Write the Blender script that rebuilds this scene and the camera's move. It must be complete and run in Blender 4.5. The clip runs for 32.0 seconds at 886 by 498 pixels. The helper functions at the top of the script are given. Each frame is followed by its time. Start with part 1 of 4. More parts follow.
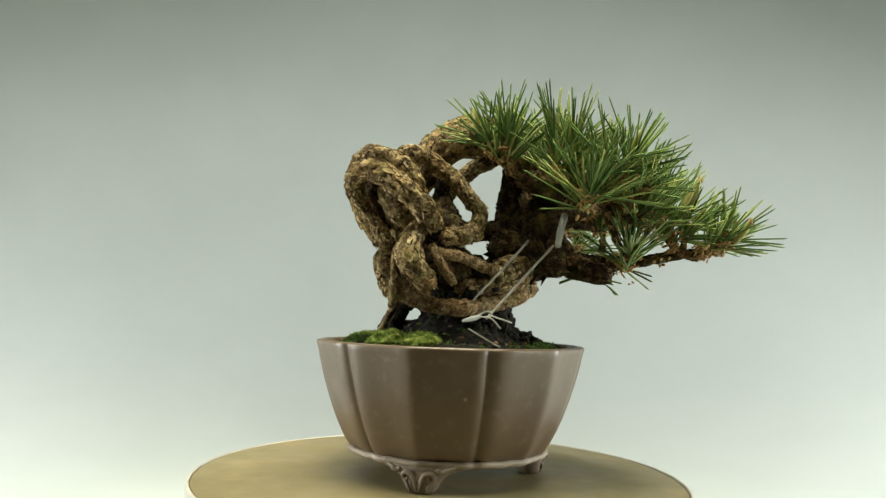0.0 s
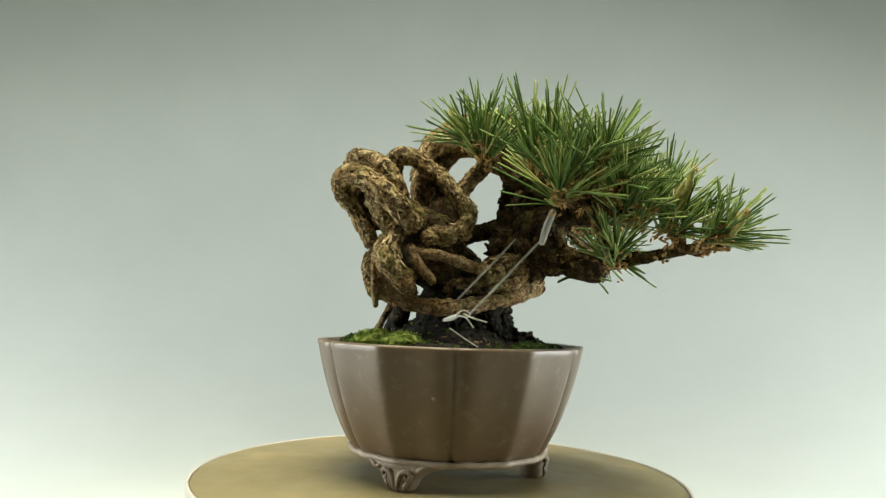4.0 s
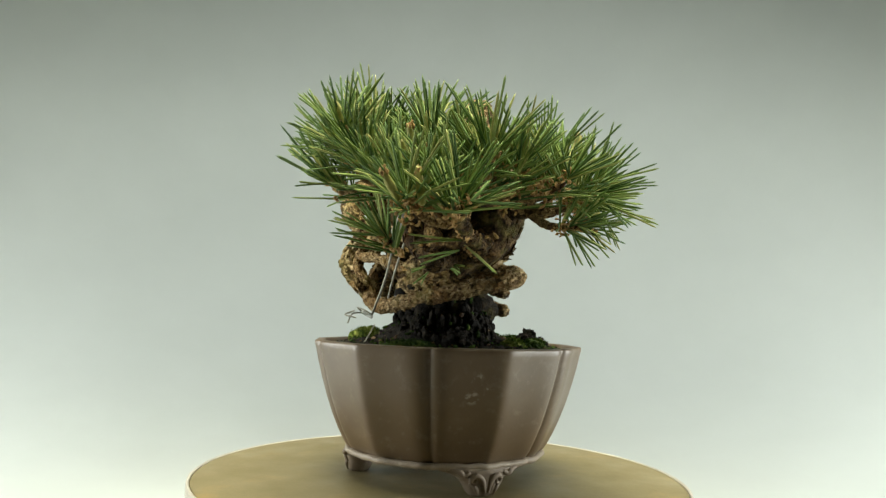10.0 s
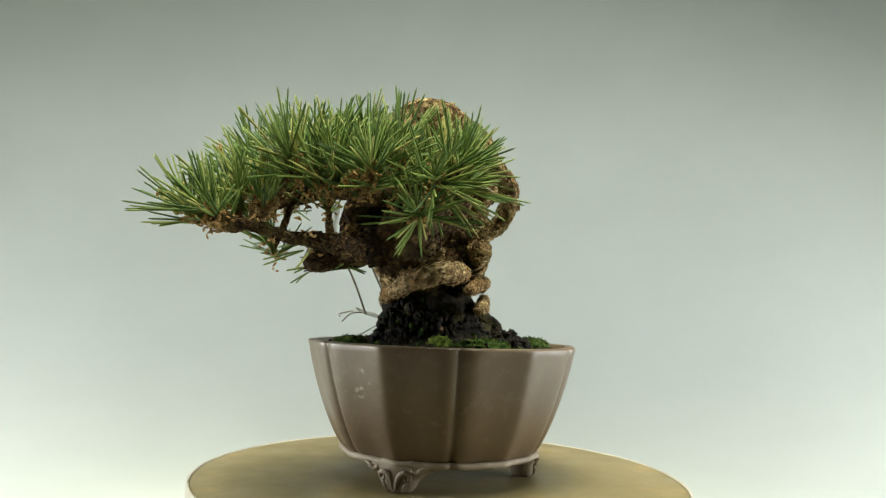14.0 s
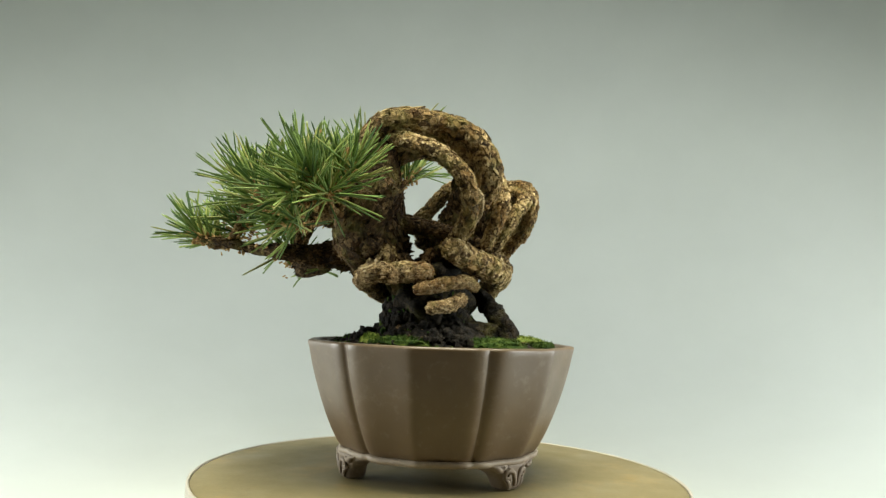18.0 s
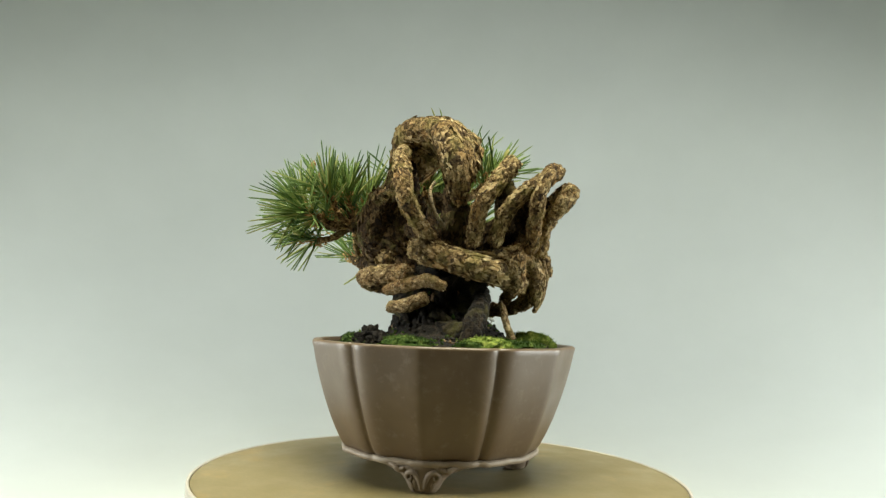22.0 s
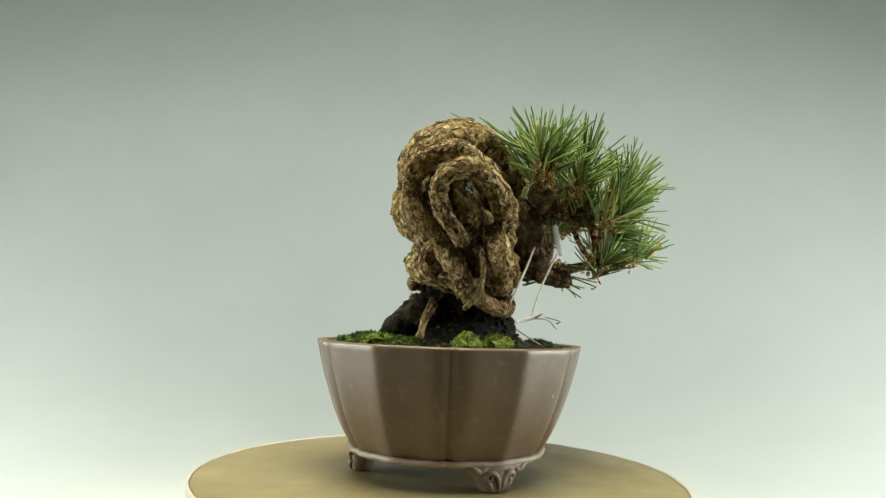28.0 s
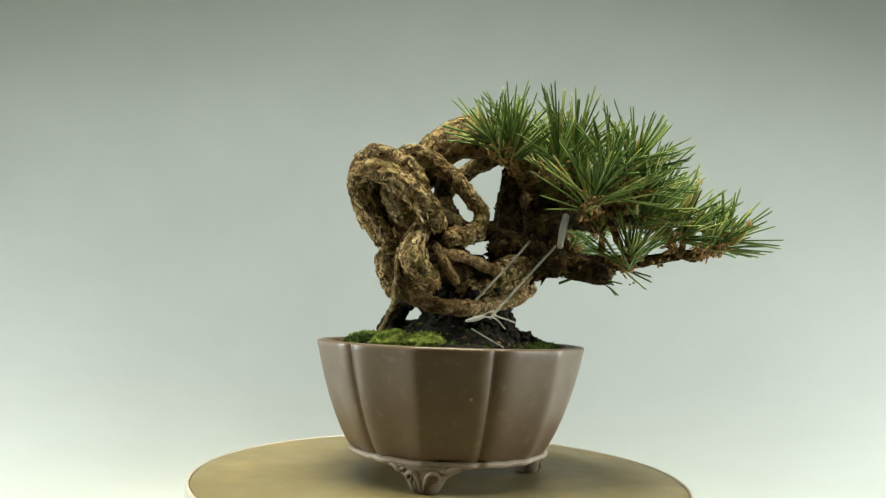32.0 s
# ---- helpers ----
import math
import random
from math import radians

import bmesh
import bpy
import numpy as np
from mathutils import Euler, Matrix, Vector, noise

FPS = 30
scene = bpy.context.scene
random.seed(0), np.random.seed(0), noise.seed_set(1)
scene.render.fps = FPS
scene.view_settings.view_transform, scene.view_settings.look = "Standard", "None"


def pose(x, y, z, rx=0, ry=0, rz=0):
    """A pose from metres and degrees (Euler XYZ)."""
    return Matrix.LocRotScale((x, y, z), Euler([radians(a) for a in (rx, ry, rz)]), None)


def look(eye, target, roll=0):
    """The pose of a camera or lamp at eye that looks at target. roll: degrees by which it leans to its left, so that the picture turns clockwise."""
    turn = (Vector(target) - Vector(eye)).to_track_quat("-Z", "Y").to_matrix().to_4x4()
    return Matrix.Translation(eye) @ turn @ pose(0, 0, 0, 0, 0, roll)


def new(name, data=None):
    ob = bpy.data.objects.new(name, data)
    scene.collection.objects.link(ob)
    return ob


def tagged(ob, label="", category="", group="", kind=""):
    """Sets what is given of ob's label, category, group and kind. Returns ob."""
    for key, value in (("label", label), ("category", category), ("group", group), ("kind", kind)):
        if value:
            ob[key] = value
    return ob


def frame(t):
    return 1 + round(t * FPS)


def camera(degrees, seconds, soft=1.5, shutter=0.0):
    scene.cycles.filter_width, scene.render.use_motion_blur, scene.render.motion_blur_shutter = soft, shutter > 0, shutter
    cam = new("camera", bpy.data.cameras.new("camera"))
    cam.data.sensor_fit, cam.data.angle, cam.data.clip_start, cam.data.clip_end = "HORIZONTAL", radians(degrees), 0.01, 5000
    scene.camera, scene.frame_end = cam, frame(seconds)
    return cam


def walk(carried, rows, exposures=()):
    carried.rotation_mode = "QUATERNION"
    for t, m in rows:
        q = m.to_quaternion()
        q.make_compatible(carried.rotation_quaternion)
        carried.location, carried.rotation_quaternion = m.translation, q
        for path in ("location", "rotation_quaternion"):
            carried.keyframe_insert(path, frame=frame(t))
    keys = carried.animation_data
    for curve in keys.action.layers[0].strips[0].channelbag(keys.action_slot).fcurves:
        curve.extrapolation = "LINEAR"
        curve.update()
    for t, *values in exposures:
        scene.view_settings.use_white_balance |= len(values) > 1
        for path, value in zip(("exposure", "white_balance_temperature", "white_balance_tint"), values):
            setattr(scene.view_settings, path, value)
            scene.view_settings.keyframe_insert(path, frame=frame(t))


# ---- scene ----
# camera: stands still before the turning table
cam = camera(61.52, 32.0, soft=1.35)
EYE = (0.0, -0.42, 0.0877)
VIEW = look(EYE, (-0.00804, 0.57622, 0.17421), 1.90)
walk(cam, [(0, VIEW), (32, VIEW)], exposures=[(0, 0.0, 6500, 10), (32, 0.0, 6500, 10)])

# turn of the table in degrees, clockwise seen from above
TURNS = [(0, 0.0), (2.5, 0.1), (3, 3.1), (3.5, 8.2), (5.5, 28.7), (6, 36.0), (6.5, 41.7), (7, 45.3), (7.5, 52.2), (8, 57.2), (8.5, 64.2), (9, 70.0), (9.5, 73.2), (10, 80.5), (10.5, 86.8), (11, 93.3), (11.5, 101.2), (12, 104.0), (12.5, 109.1), (13, 116.1), (13.5, 122.8), (14, 127.1), (14.5, 134.6), (16.5, 162.1), (17, 164.6), (17.5, 167.9), (18, 174.1), (18.5, 182.5), (19, 190.3), (19.5, 195.6), (20, 202.9), (20.5, 210.9), (21, 218.5), (21.5, 225.7), (22, 231.8), (22.5, 239.2), (23, 246.1), (23.5, 255.8), (24, 263.6), (24.5, 270.7), (25, 277.4), (25.5, 284.9), (27.5, 309.9), (28, 313.6), (28.5, 320.6), (29, 326.6), (29.5, 332.5), (30, 338.6), (30.5, 344.0), (31, 350.7), (31.5, 354.7), (32, 357.7)]

# ---- light ----
world = bpy.data.worlds.new("room_air")
scene.world = world
world.use_nodes = True
world.node_tree.nodes["Background"].inputs["Color"].default_value = (0.8, 0.9, 0.82, 1)
world.node_tree.nodes["Background"].inputs["Strength"].default_value = 0.05


def area_lamp(name, eye, target, width, height, power, colour, spread=180):
    data = bpy.data.lights.new(name, "AREA")
    data.shape, data.size, data.size_y = "RECTANGLE", width, height
    data.energy, data.color, data.spread = power, colour, radians(spread)
    ob = new(name, data)
    ob.matrix_world = look(eye, target)
    return ob


area_lamp("side_lamp", (-0.74, 0.12, 0.12), (-0.27, 0.50, 0.00), 0.50, 0.34, 3.65, (0.948, 1.0, 0.972), 115)
area_lamp("side_lamp", (0.74, 0.12, 0.13), (0.31, 0.50, 0.03), 0.50, 0.34, 4.3, (0.948, 1.0, 0.972), 115)
area_lamp("top_lamp", (-0.02, -0.17, 0.80), (0.0, -0.06, 0.0), 0.70, 0.45, 3.4, (1.0, 0.985, 0.80), 62)
area_lamp("tent_lamp", (-0.60, -0.02, 0.10), (0.0, 0.0, 0.07), 0.34, 0.34, 0.65, (0.97, 1.0, 0.94), 70)
area_lamp("tent_lamp", (0.60, -0.02, 0.10), (0.0, 0.0, 0.07), 0.34, 0.34, 0.65, (0.97, 1.0, 0.94), 70)


# ---- materials ----
def material(name, roughness=0.6, metallic=0.0, specular=0.5):
    m = bpy.data.materials.new(name)
    m.use_nodes = True
    b = m.node_tree.nodes["Principled BSDF"]
    b.inputs["Roughness"].default_value = roughness
    b.inputs["Metallic"].default_value = metallic
    b.inputs["Specular IOR Level"].default_value = specular
    return m, m.node_tree, b


def node(nt, kind, **values):
    n = nt.nodes.new(kind)
    for key, value in values.items():
        n.inputs[key.replace("_", " ")].default_value = value
    return n


def ramp(nt, source, stops):
    r = nt.nodes.new("ShaderNodeValToRGB")
    e = r.color_ramp.elements
    while len(e) < len(stops):
        e.new(0.5)
    for k, (p, c) in enumerate(stops):
        e[k].position, e[k].color = p, (*c, 1)
    nt.links.new(source, r.inputs["Fac"])
    return r.outputs["Color"]


def mix(nt, fac, a, b, blend="MIX"):
    n = nt.nodes.new("ShaderNodeMix")
    n.data_type, n.blend_type = "RGBA", blend
    for sock, v in ((n.inputs[0], fac), (n.inputs[6], a), (n.inputs[7], b)):
        if isinstance(v, (int, float)):
            sock.default_value = v
        elif isinstance(v, tuple):
            sock.default_value = (*v, 1)
        else:
            nt.links.new(v, sock)
    return n.outputs[2]


def coords(nt):
    return nt.nodes.new("ShaderNodeTexCoord").outputs["Object"]


def noise_of(nt, scale, detail=4.0, rough=0.55, vec=None):
    n = node(nt, "ShaderNodeTexNoise", Scale=scale, Detail=detail, Roughness=rough)
    nt.links.new(vec if vec is not None else coords(nt), n.inputs["Vector"])
    return n.outputs["Fac"]


def bump(nt, bsdf, height, strength, distance):
    n = node(nt, "ShaderNodeBump", Strength=strength, Distance=distance)
    nt.links.new(height, n.inputs["Height"])
    nt.links.new(n.outputs["Normal"], bsdf.inputs["Normal"])


def bark_material(name, dark, mid, light, moss=0.0, scale=250.0):
    """Layered flakes: each flake its own tone, pale lifted rims, dark cracks between."""
    m, nt, b = material(name, 0.9, 0, 0.2)
    vec = coords(nt)
    warp = node(nt, "ShaderNodeTexNoise", Scale=300.0, Detail=3.0)
    nt.links.new(vec, warp.inputs["Vector"])
    add = nt.nodes.new("ShaderNodeVectorMath")
    add.operation = "MULTIPLY_ADD"
    nt.links.new(warp.outputs["Color"], add.inputs[0])
    add.inputs[1].default_value = (0.006, 0.006, 0.009)
    nt.links.new(vec, add.inputs[2])
    edge = node(nt, "ShaderNodeTexVoronoi", Scale=scale, Randomness=1.0)
    edge.feature = "DISTANCE_TO_EDGE"
    cell = node(nt, "ShaderNodeTexVoronoi", Scale=scale, Randomness=1.0)
    fine = node(nt, "ShaderNodeTexVoronoi", Scale=scale * 2.6, Randomness=1.0)
    fine.feature = "DISTANCE_TO_EDGE"
    for v in (edge, cell, fine):
        nt.links.new(add.outputs[0], v.inputs["Vector"])
    crack = ramp(nt, edge.outputs["Distance"], [(0.0, (0.22, 0.22, 0.22)), (0.06, (0.65, 0.65, 0.65)), (0.15, (1, 1, 1)), (0.5, (0.80, 0.80, 0.80))])
    small = ramp(nt, fine.outputs["Distance"], [(0.0, (0.45, 0.45, 0.45)), (0.12, (1, 1, 1))])
    sep = nt.nodes.new("ShaderNodeSeparateColor")
    nt.links.new(cell.outputs["Color"], sep.inputs[0])
    blend = nt.nodes.new("ShaderNodeMath")
    blend.operation = "MULTIPLY_ADD"
    nt.links.new(sep.outputs[0], blend.inputs[0])
    blend.inputs[1].default_value = 0.42
    nt.links.new(noise_of(nt, 420, 6, 0.75), blend.inputs[2])
    tone = ramp(nt, blend.outputs[0], [(0.42, dark), (0.64, mid), (0.88, light)])
    patch = ramp(nt, noise_of(nt, 50, 3), [(0.40, (0.72, 0.62, 0.50)), (0.60, (1, 1, 1))])
    colour = mix(nt, 0.9, tone, crack, "MULTIPLY")
    colour = mix(nt, 0.6, colour, small, "MULTIPLY")
    colour = mix(nt, 1.0, colour, patch, "MULTIPLY")
    if moss:
        green = ramp(nt, noise_of(nt, 80, 5, 0.6), [(0.52, (0, 0, 0)), (0.66, (moss, moss, moss))])
        colour = mix(nt, green, colour, (0.22, 0.20, 0.05))
    nt.links.new(colour, b.inputs["Base Color"])
    height = mix(nt, 0.4, mix(nt, 0.5, crack, small, "MULTIPLY"), noise_of(nt, 900, 4, 0.7))
    bump(nt, b, height, 1.0, 0.0011)
    return m


def flake_material(name, dark, mid, light, moss=0.0):
    """Thin scales of old bark, each with a tone of its own, weathered at their rims."""
    m, nt, b = material(name, 0.9, 0, 0.15)
    geo = nt.nodes.new("ShaderNodeNewGeometry")
    blend = nt.nodes.new("ShaderNodeMath")
    blend.operation = "MULTIPLY_ADD"
    nt.links.new(geo.outputs["Random Per Island"], blend.inputs[0])
    blend.inputs[1].default_value = 0.19
    nt.links.new(noise_of(nt, 330, 5, 0.7), blend.inputs[2])
    colour = ramp(nt, blend.outputs[0], [(0.46, dark), (0.63, mid), (0.86, light)])
    patch = ramp(nt, noise_of(nt, 55, 3), [(0.38, (0.62, 0.50, 0.38)), (0.58, (1, 1, 1))])
    colour = mix(nt, 1.0, colour, patch, "MULTIPLY")
    if moss:
        green = ramp(nt, noise_of(nt, 80, 5, 0.6), [(0.50, (0, 0, 0)), (0.66, (moss, moss, moss))])
        colour = mix(nt, green, colour, (0.20, 0.185, 0.05))
    nt.links.new(colour, b.inputs["Base Color"])
    bump(nt, b, noise_of(nt, 1100, 4, 0.7), 0.7, 0.0006)
    return m


BARK = bark_material("flaky_bark", (0.030, 0.018, 0.008), (0.170, 0.114, 0.049), (0.50, 0.385, 0.19), 0.35)
# Dark trunk bark; needle shade and gap shade are put into this colour.
DARK_BARK = bark_material("shaded_dark_bark", (0.011, 0.007, 0.003), (0.062, 0.038, 0.015), (0.20, 0.132, 0.058), 0.35)
ROOT_BARK = bark_material("smooth_root_bark", (0.085, 0.050, 0.021), (0.27, 0.185, 0.085), (0.50, 0.385, 0.21), 0.35, 380.0)
PALE_ROOT = bark_material("pale_root_skin", (0.36, 0.30, 0.18), (0.55, 0.48, 0.32), (0.70, 0.62, 0.44), 0.0, 380.0)
# Near-black tone for the root base and the anchor roots.
BLACK_ROOT = bark_material("black_root", (0.004, 0.003, 0.002), (0.012, 0.010, 0.006), (0.040, 0.031, 0.018), 0.2)
FLAKES = {"flaky_bark": flake_material("bark_scales", (0.068, 0.040, 0.015), (0.365, 0.268, 0.122), (0.72, 0.60, 0.37), 0.40),
          "shaded_dark_bark": flake_material("dark_bark_scales", (0.013, 0.008, 0.004), (0.048, 0.029, 0.012), (0.165, 0.112, 0.052), 0.3),
          "smooth_root_bark": flake_material("root_scales", (0.13, 0.08, 0.036), (0.34, 0.24, 0.115), (0.62, 0.50, 0.30), 0.35)}


def near(nt, point, radius):
    """1 inside a ball round point, falling to 0 at its skin."""
    d = nt.nodes.new("ShaderNodeVectorMath")
    d.operation = "DISTANCE"
    nt.links.new(coords(nt), d.inputs[0])
    d.inputs[1].default_value = point
    r = nt.nodes.new("ShaderNodeMapRange")
    nt.links.new(d.outputs["Value"], r.inputs["Value"])
    r.inputs["From Min"].default_value, r.inputs["From Max"].default_value = radius, radius * 0.6
    return r.outputs["Result"]


def pot_material(name, low, mid, high, dusty, matte=0.0):
    """Satin unglazed clay with faint blotches and pale mineral marks."""
    m, nt, b = material(name, 0.42, 0, 0.75)
    tone = ramp(nt, noise_of(nt, 45, 5), [(0.3, low), (0.55, mid), (0.75, high)])
    streak = ramp(nt, noise_of(nt, 160, 4, 0.7), [(0.55, (0, 0, 0)), (0.75, (dusty, dusty, dusty))])
    colour = mix(nt, streak, tone, (0.34, 0.28, 0.21))
    marks = noise_of(nt, 330, 3, 0.6)
    for point, radius, cut in (((0.0725, 0.0065, 0.0545), 0.0075, 0.57), ((0.0690, 0.0015, 0.0490), 0.0040, 0.50), ((-0.0215, 0.0640, 0.0635), 0.0007, 0.0),
                               ((-0.0110, -0.0570, 0.0230), 0.0010, 0.0), ((0.0100, -0.0660, 0.0480), 0.0012, 0.0), ((0.0650, -0.0300, 0.0640), 0.0014, 0.0)):
        ball = near(nt, point, radius)
        spot = nt.nodes.new("ShaderNodeMath")
        spot.operation = "MULTIPLY"
        nt.links.new(ball, spot.inputs[0])
        nt.links.new(ramp(nt, marks, [(max(cut, 0.001), (0, 0, 0)), (cut + 0.08, (0.42, 0.42, 0.42))]), spot.inputs[1])
        colour = mix(nt, spot.outputs[0], colour, (0.42, 0.37, 0.31))
    nt.links.new(colour, b.inputs["Base Color"])
    nt.links.new(ramp(nt, noise_of(nt, 80, 4), [(0.3, (0.38 + matte,) * 3), (0.7, (0.48 + matte,) * 3)]), b.inputs["Roughness"])
    bump(nt, b, noise_of(nt, 600, 3), 0.10, 0.0004)
    return m


CLAY = pot_material("unglazed_clay", (0.082, 0.051, 0.023), (0.100, 0.064, 0.031), (0.122, 0.083, 0.044), 0.2)
FOOT_CLAY = pot_material("worn_foot_clay", (0.11, 0.078, 0.046), (0.155, 0.115, 0.074), (0.22, 0.17, 0.115), 0.5, 0.25)
PALE_CLAY = pot_material("dusty_clay", (0.16, 0.115, 0.070), (0.24, 0.19, 0.13), (0.33, 0.28, 0.21), 0.6, 0.2)


def plain(name, colours, roughness, scale, relief=0.2, distance=0.0005, specular=0.4, fine=None):
    m, nt, b = material(name, roughness, 0, specular)
    c = ramp(nt, noise_of(nt, scale, 5, 0.6), [(0.32, colours[0]), (0.5, colours[1]), (0.68, colours[2])])
    if fine:
        c = mix(nt, 0.35, c, ramp(nt, noise_of(nt, fine, 3), [(0.3, (0.45, 0.45, 0.45)), (0.7, (1, 1, 1))]), "MULTIPLY")
    nt.links.new(c, b.inputs["Base Color"])
    bump(nt, b, noise_of(nt, fine or scale * 6, 4), relief, distance)
    return m


def board_material():
    m, nt, b = material("khaki_board", 0.5, 0, 0.35)
    c = ramp(nt, noise_of(nt, 11, 4), [(0.30, (0.148, 0.118, 0.049)), (0.5, (0.174, 0.141, 0.064)), (0.70, (0.202, 0.167, 0.084))])
    rust = ramp(nt, noise_of(nt, 22, 5, 0.65), [(0.54, (0, 0, 0)), (0.72, (0.55, 0.55, 0.55))])
    c = mix(nt, rust, c, (0.30, 0.20, 0.062))
    dots = ramp(nt, noise_of(nt, 120, 3), [(0.70, (0, 0, 0)), (0.76, (0.5, 0.5, 0.5))])
    c = mix(nt, dots, c, (0.19, 0.13, 0.06))
    fine = ramp(nt, noise_of(nt, 520, 3), [(0.3, (0.80, 0.80, 0.80)), (0.7, (1, 1, 1))])
    nt.links.new(mix(nt, 0.6, c, fine, "MULTIPLY"), b.inputs["Base Color"])
    nt.links.new(ramp(nt, noise_of(nt, 30, 4), [(0.3, (0.42, 0.42, 0.42)), (0.7, (0.62, 0.62, 0.62))]), b.inputs["Roughness"])
    bump(nt, b, noise_of(nt, 420, 4), 0.08, 0.0003)
    return m


BOARD = board_material()
EDGE = plain("pale_board_edge", ((0.34, 0.31, 0.25), (0.40, 0.37, 0.31), (0.45, 0.42, 0.36)), 0.5, 60)
PAPER = plain("white_backdrop_cloth", ((0.500, 0.525, 0.485), (0.515, 0.540, 0.500), (0.530, 0.555, 0.515)), 0.9, 6, 0.05, 0.0005, 0.1)
WALL = plain("room_plaster", ((0.15, 0.15, 0.14), (0.16, 0.16, 0.15), (0.17, 0.17, 0.16)), 0.9, 5, 0.1)
SOIL = plain("black_soil", ((0.004, 0.0035, 0.003), (0.012, 0.010, 0.007), (0.035, 0.027, 0.018)), 0.9, 320, 0.8, 0.002, 0.2)
DARK_MOSS = plain("dark_moss", ((0.010, 0.022, 0.005), (0.030, 0.058, 0.010), (0.085, 0.115, 0.024)), 0.95, 300, 0.8, 0.001, 0.1)
MOSS = plain("green_moss", ((0.030, 0.058, 0.009), (0.115, 0.160, 0.026), (0.29, 0.32, 0.075)), 0.95, 330, 0.8, 0.001, 0.1)


def needle_material():
    m, nt, b = material("pine_needles", 0.55, 0, 0.22)
    geo = nt.nodes.new("ShaderNodeNewGeometry")
    c = ramp(nt, geo.outputs["Random Per Island"], [(0.0, (0.044, 0.090, 0.020)), (0.55, (0.112, 0.184, 0.038)), (0.86, (0.215, 0.280, 0.068)), (1.0, (0.33, 0.32, 0.10))])
    nt.links.new(c, b.inputs["Base Color"])
    return m


NEEDLE = needle_material()
BUD = plain("dry_bud_scales", ((0.14, 0.07, 0.022), (0.36, 0.21, 0.066), (0.58, 0.41, 0.15)), 0.75, 500, 0.5, 0.0006)
CANDLE = plain("yellow_green_candle", ((0.20, 0.20, 0.045), (0.33, 0.32, 0.08), (0.46, 0.40, 0.14)), 0.6, 260, 0.4, 0.0004)
TWIG = bark_material("twig_bark", (0.05, 0.028, 0.011), (0.19, 0.118, 0.045), (0.45, 0.32, 0.14), 0.15, 420.0)
WIRE = plain("grey_wire", ((0.20, 0.19, 0.15), (0.28, 0.27, 0.21), (0.36, 0.35, 0.28)), 0.4, 200)
SLEEVE, _, b_s = material("clear_plastic_sleeve", 0.25, 0, 0.5)
b_s.inputs["Base Color"].default_value = (0.74, 0.75, 0.68, 1)
b_s.inputs["Alpha"].default_value = 0.42
CHIP = plain("dry_bark_chip", ((0.03, 0.017, 0.008), (0.11, 0.065, 0.030), (0.30, 0.20, 0.09)), 0.85, 260, 0.6, 0.0006)
LICHEN = plain("grey_lichen", ((0.30, 0.33, 0.25), (0.45, 0.47, 0.38), (0.58, 0.60, 0.50)), 0.95, 400, 0.6, 0.0006)


# ---- mesh helpers ----
def mesh_object(name, verts, faces, mat, parent=None, label="", smooth=True):
    me = bpy.data.meshes.new(name)
    me.from_pydata([tuple(v) for v in verts], [], faces)
    me.update()
    if smooth:
        me.polygons.foreach_set("use_smooth", [True] * len(me.polygons))
    me.materials.append(mat)
    ob = new(name, me)
    if parent is not None:
        ob.parent = parent
    if label:
        tagged(ob, label)
    return ob


def part(name, bm, mat, parent=None, label="", smooth=True):
    me = bpy.data.meshes.new(name)
    bm.to_mesh(me)
    bm.free()
    if smooth:
        me.polygons.foreach_set("use_smooth", [True] * len(me.polygons))
    me.materials.append(mat)
    ob = new(name, me)
    if parent is not None:
        ob.parent = parent
    if label:
        tagged(ob, label)
    return ob


def thing(name, label, category, group=""):
    return tagged(new(name), label, category, group)


def spline(rows, step):
    """Smooth centre line through control rows (x, y, z, radius)."""
    p = np.array(rows, float)
    p = np.vstack([2 * p[0] - p[1], p, 2 * p[-1] - p[-2]])
    out = []
    for k in range(1, len(p) - 2):
        a, b, c, d = p[k - 1], p[k], p[k + 1], p[k + 2]
        n = max(2, int(np.linalg.norm(c[:3] - b[:3]) / step))
        for i in range(n):
            t = i / n
            out.append(0.5 * (2 * b + (c - a) * t + (2 * a - 5 * b + 4 * c - d) * t * t + (3 * b - a - 3 * c + d) * t ** 3))
    out.append(p[-2])
    return np.array(out)


